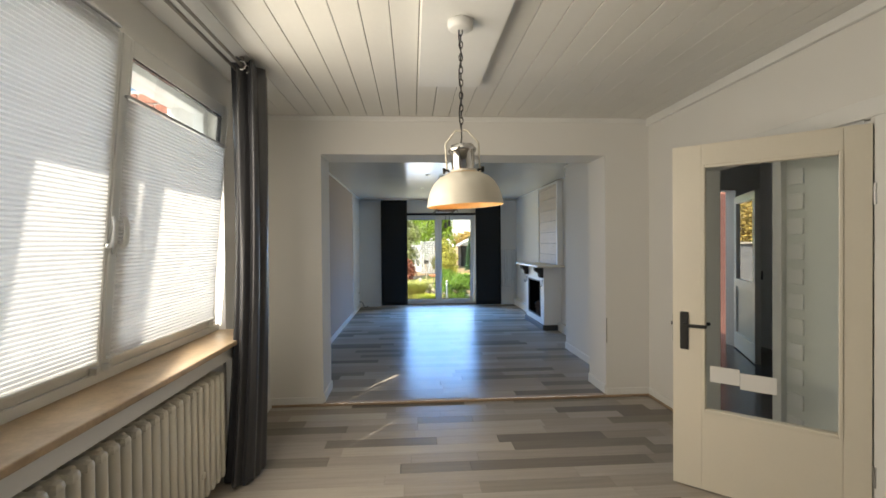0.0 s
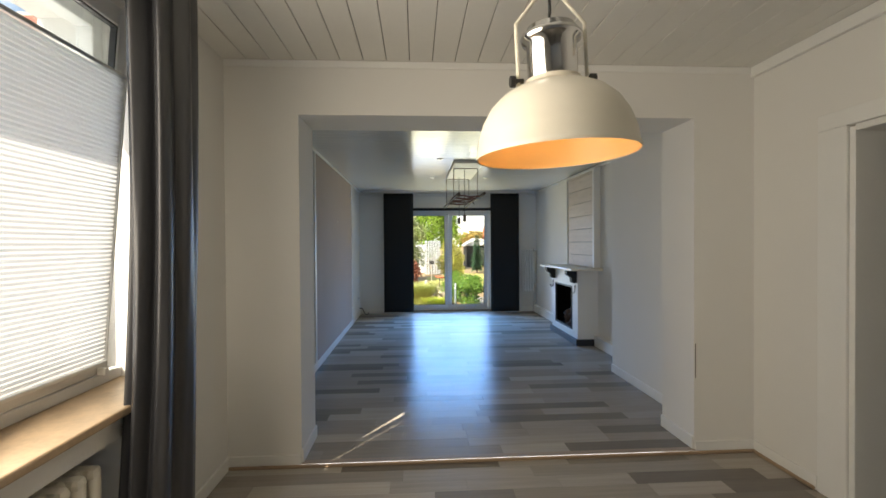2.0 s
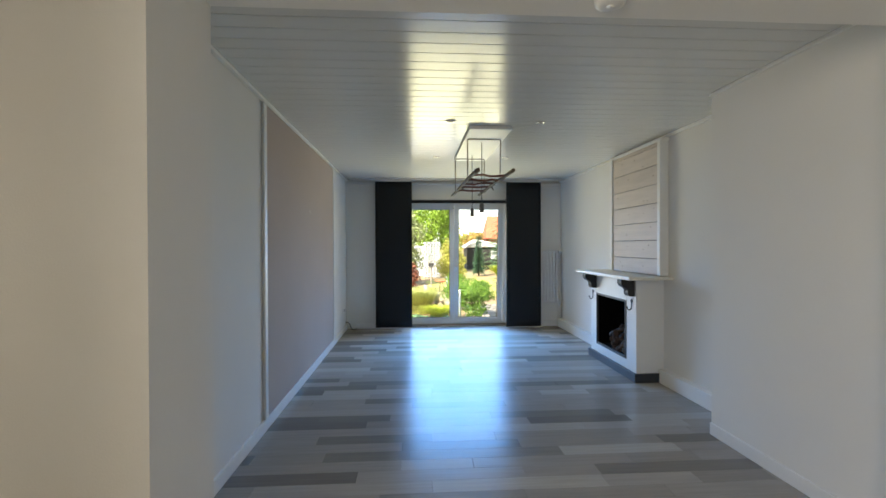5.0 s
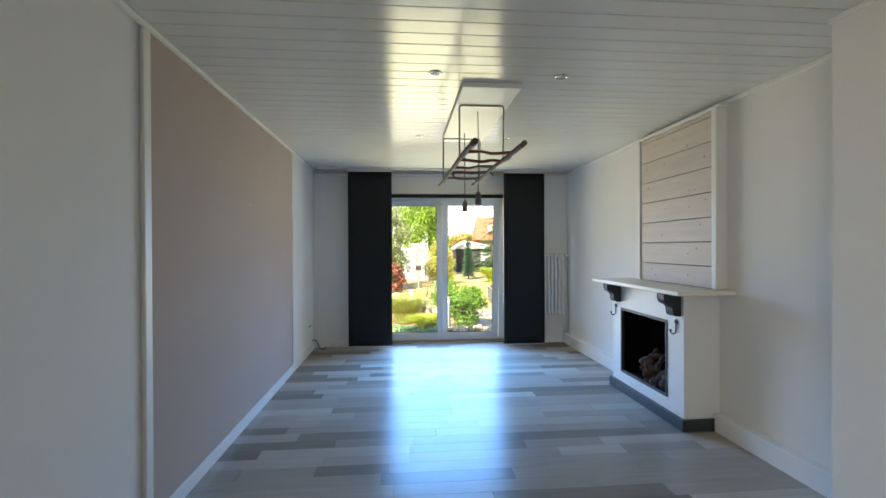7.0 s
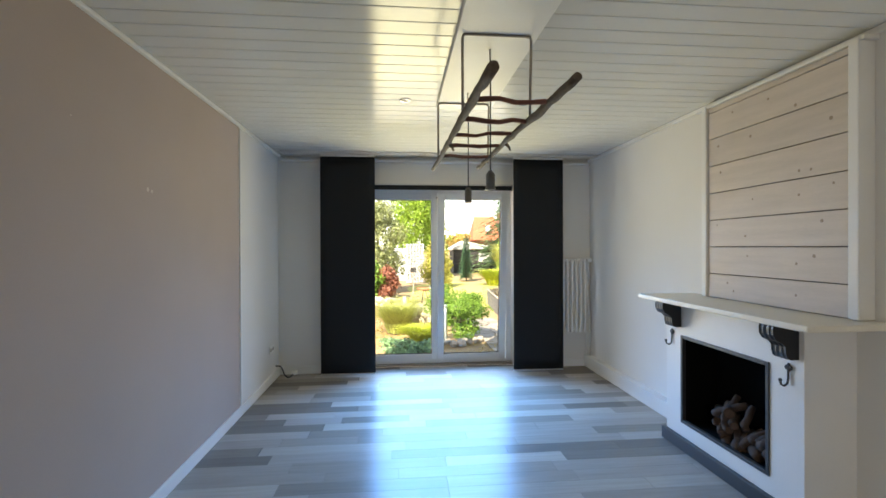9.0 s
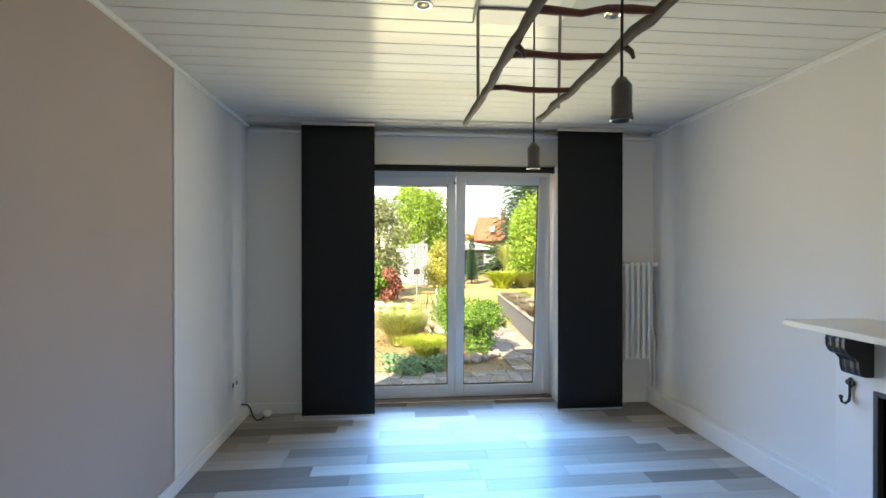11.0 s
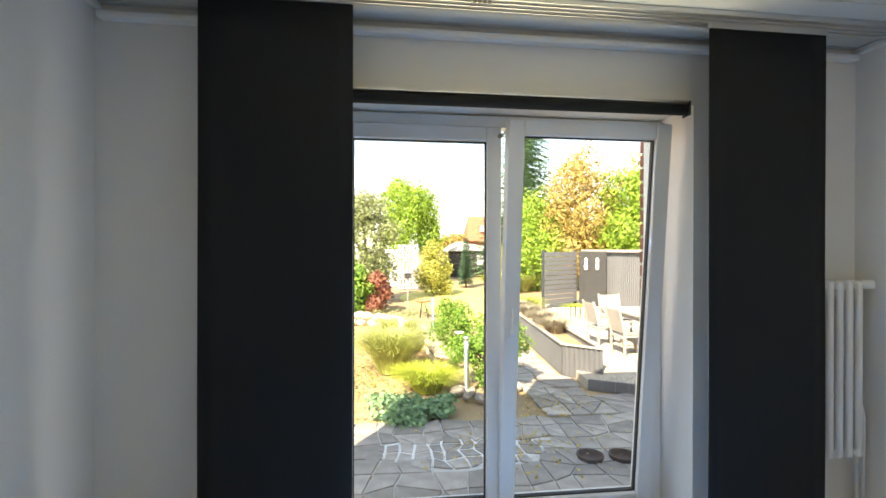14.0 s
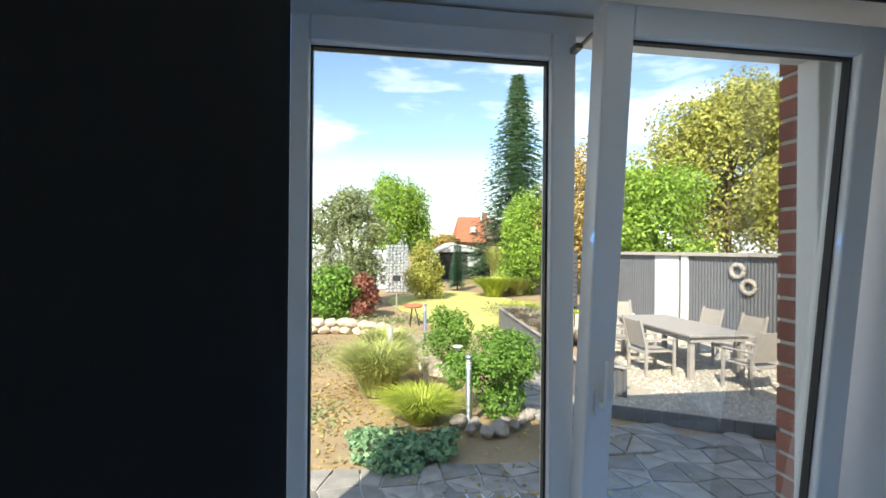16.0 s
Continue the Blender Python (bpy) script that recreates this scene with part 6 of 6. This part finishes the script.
for k in range(33):
    z = -0.5 + k * 0.08
    if z + 0.066 > GZ + 0.1:
        break
    brick(facade, (GXR - 0.012, 11.345, z), (0.115 if k % 2 else 0.2, 0.115, 0.066))
    brick(facade, (GXL - 0.103 if k % 2 else GXL - 0.188, 11.345, z), (0.115 if k % 2 else 0.2, 0.115, 0.066))
for k in range(13):
    for i in range(7):
        brick(wing, (XL - 0.58 - i * 0.25 - (0.125 if k % 2 else 0), 4.238, 1.56 + k * 0.08), (0.238, 0.02, 0.068))


# ---- floor strips ----
def strips(name, x0, x1, y0, y1, z, pitch, seed, label):
    """Laminate floor: each strip an object of its own, tone by its random number."""
    sub = solid(name, blocks(((x0 - 0.1, y0, z - 0.02), (x1 + 0.1, y1, z - 0.0045))), M_JOINT, label, "floor", "structure")
    rnd = random.Random(seed)
    store = {}
    y = y0
    while y < y1 - 0.002:
        w = min(pitch, y1 - y)
        x = x0 - rnd.uniform(0, 0.5)
        while x < x1:
            ln = rnd.choice((0.45, 0.55, 0.8, 1.0, 1.2))
            a, b = max(x, x0), min(x + ln, x1)
            x += ln
            if b - a < 0.03:
                continue
            key = (round(b - a, 2), round(w, 3))
            if key not in store:
                bm = bmesh.new()
                g, t = 0.0003, 0.0045
                c = [(g, g), (b - a - g, g), (b - a - g, w - g), (g, w - g)]
                e = 0.0004
                lo = [bm.verts.new((p, q, -t)) for p, q in c]
                up = [bm.verts.new((min(max(p, g + e), b - a - g - e), min(max(q, g + e), w - g - e), 0)) for p, q in c]
                bm.faces.new(up)
                for i in range(4):
                    bm.faces.new((lo[i], lo[(i + 1) % 4], up[(i + 1) % 4], up[i]))
                store[key] = finish(bm, "floor_strip", M_LAM)
            ob = new("floor_strip", store[key])
            ob.parent = sub
            ob.location = (a, y, z)
        y += pitch


strips("floor_back", BXL, BXR, YD + 0.03, 11.17, FB, 0.132, 5, "grey-beige laminate strip floor with a satin sheen")
strips("floor_front", XL, XR + 0.0, Y0, YD - 0.0146, FF, 0.132, 9, "grey-beige laminate strip floor")
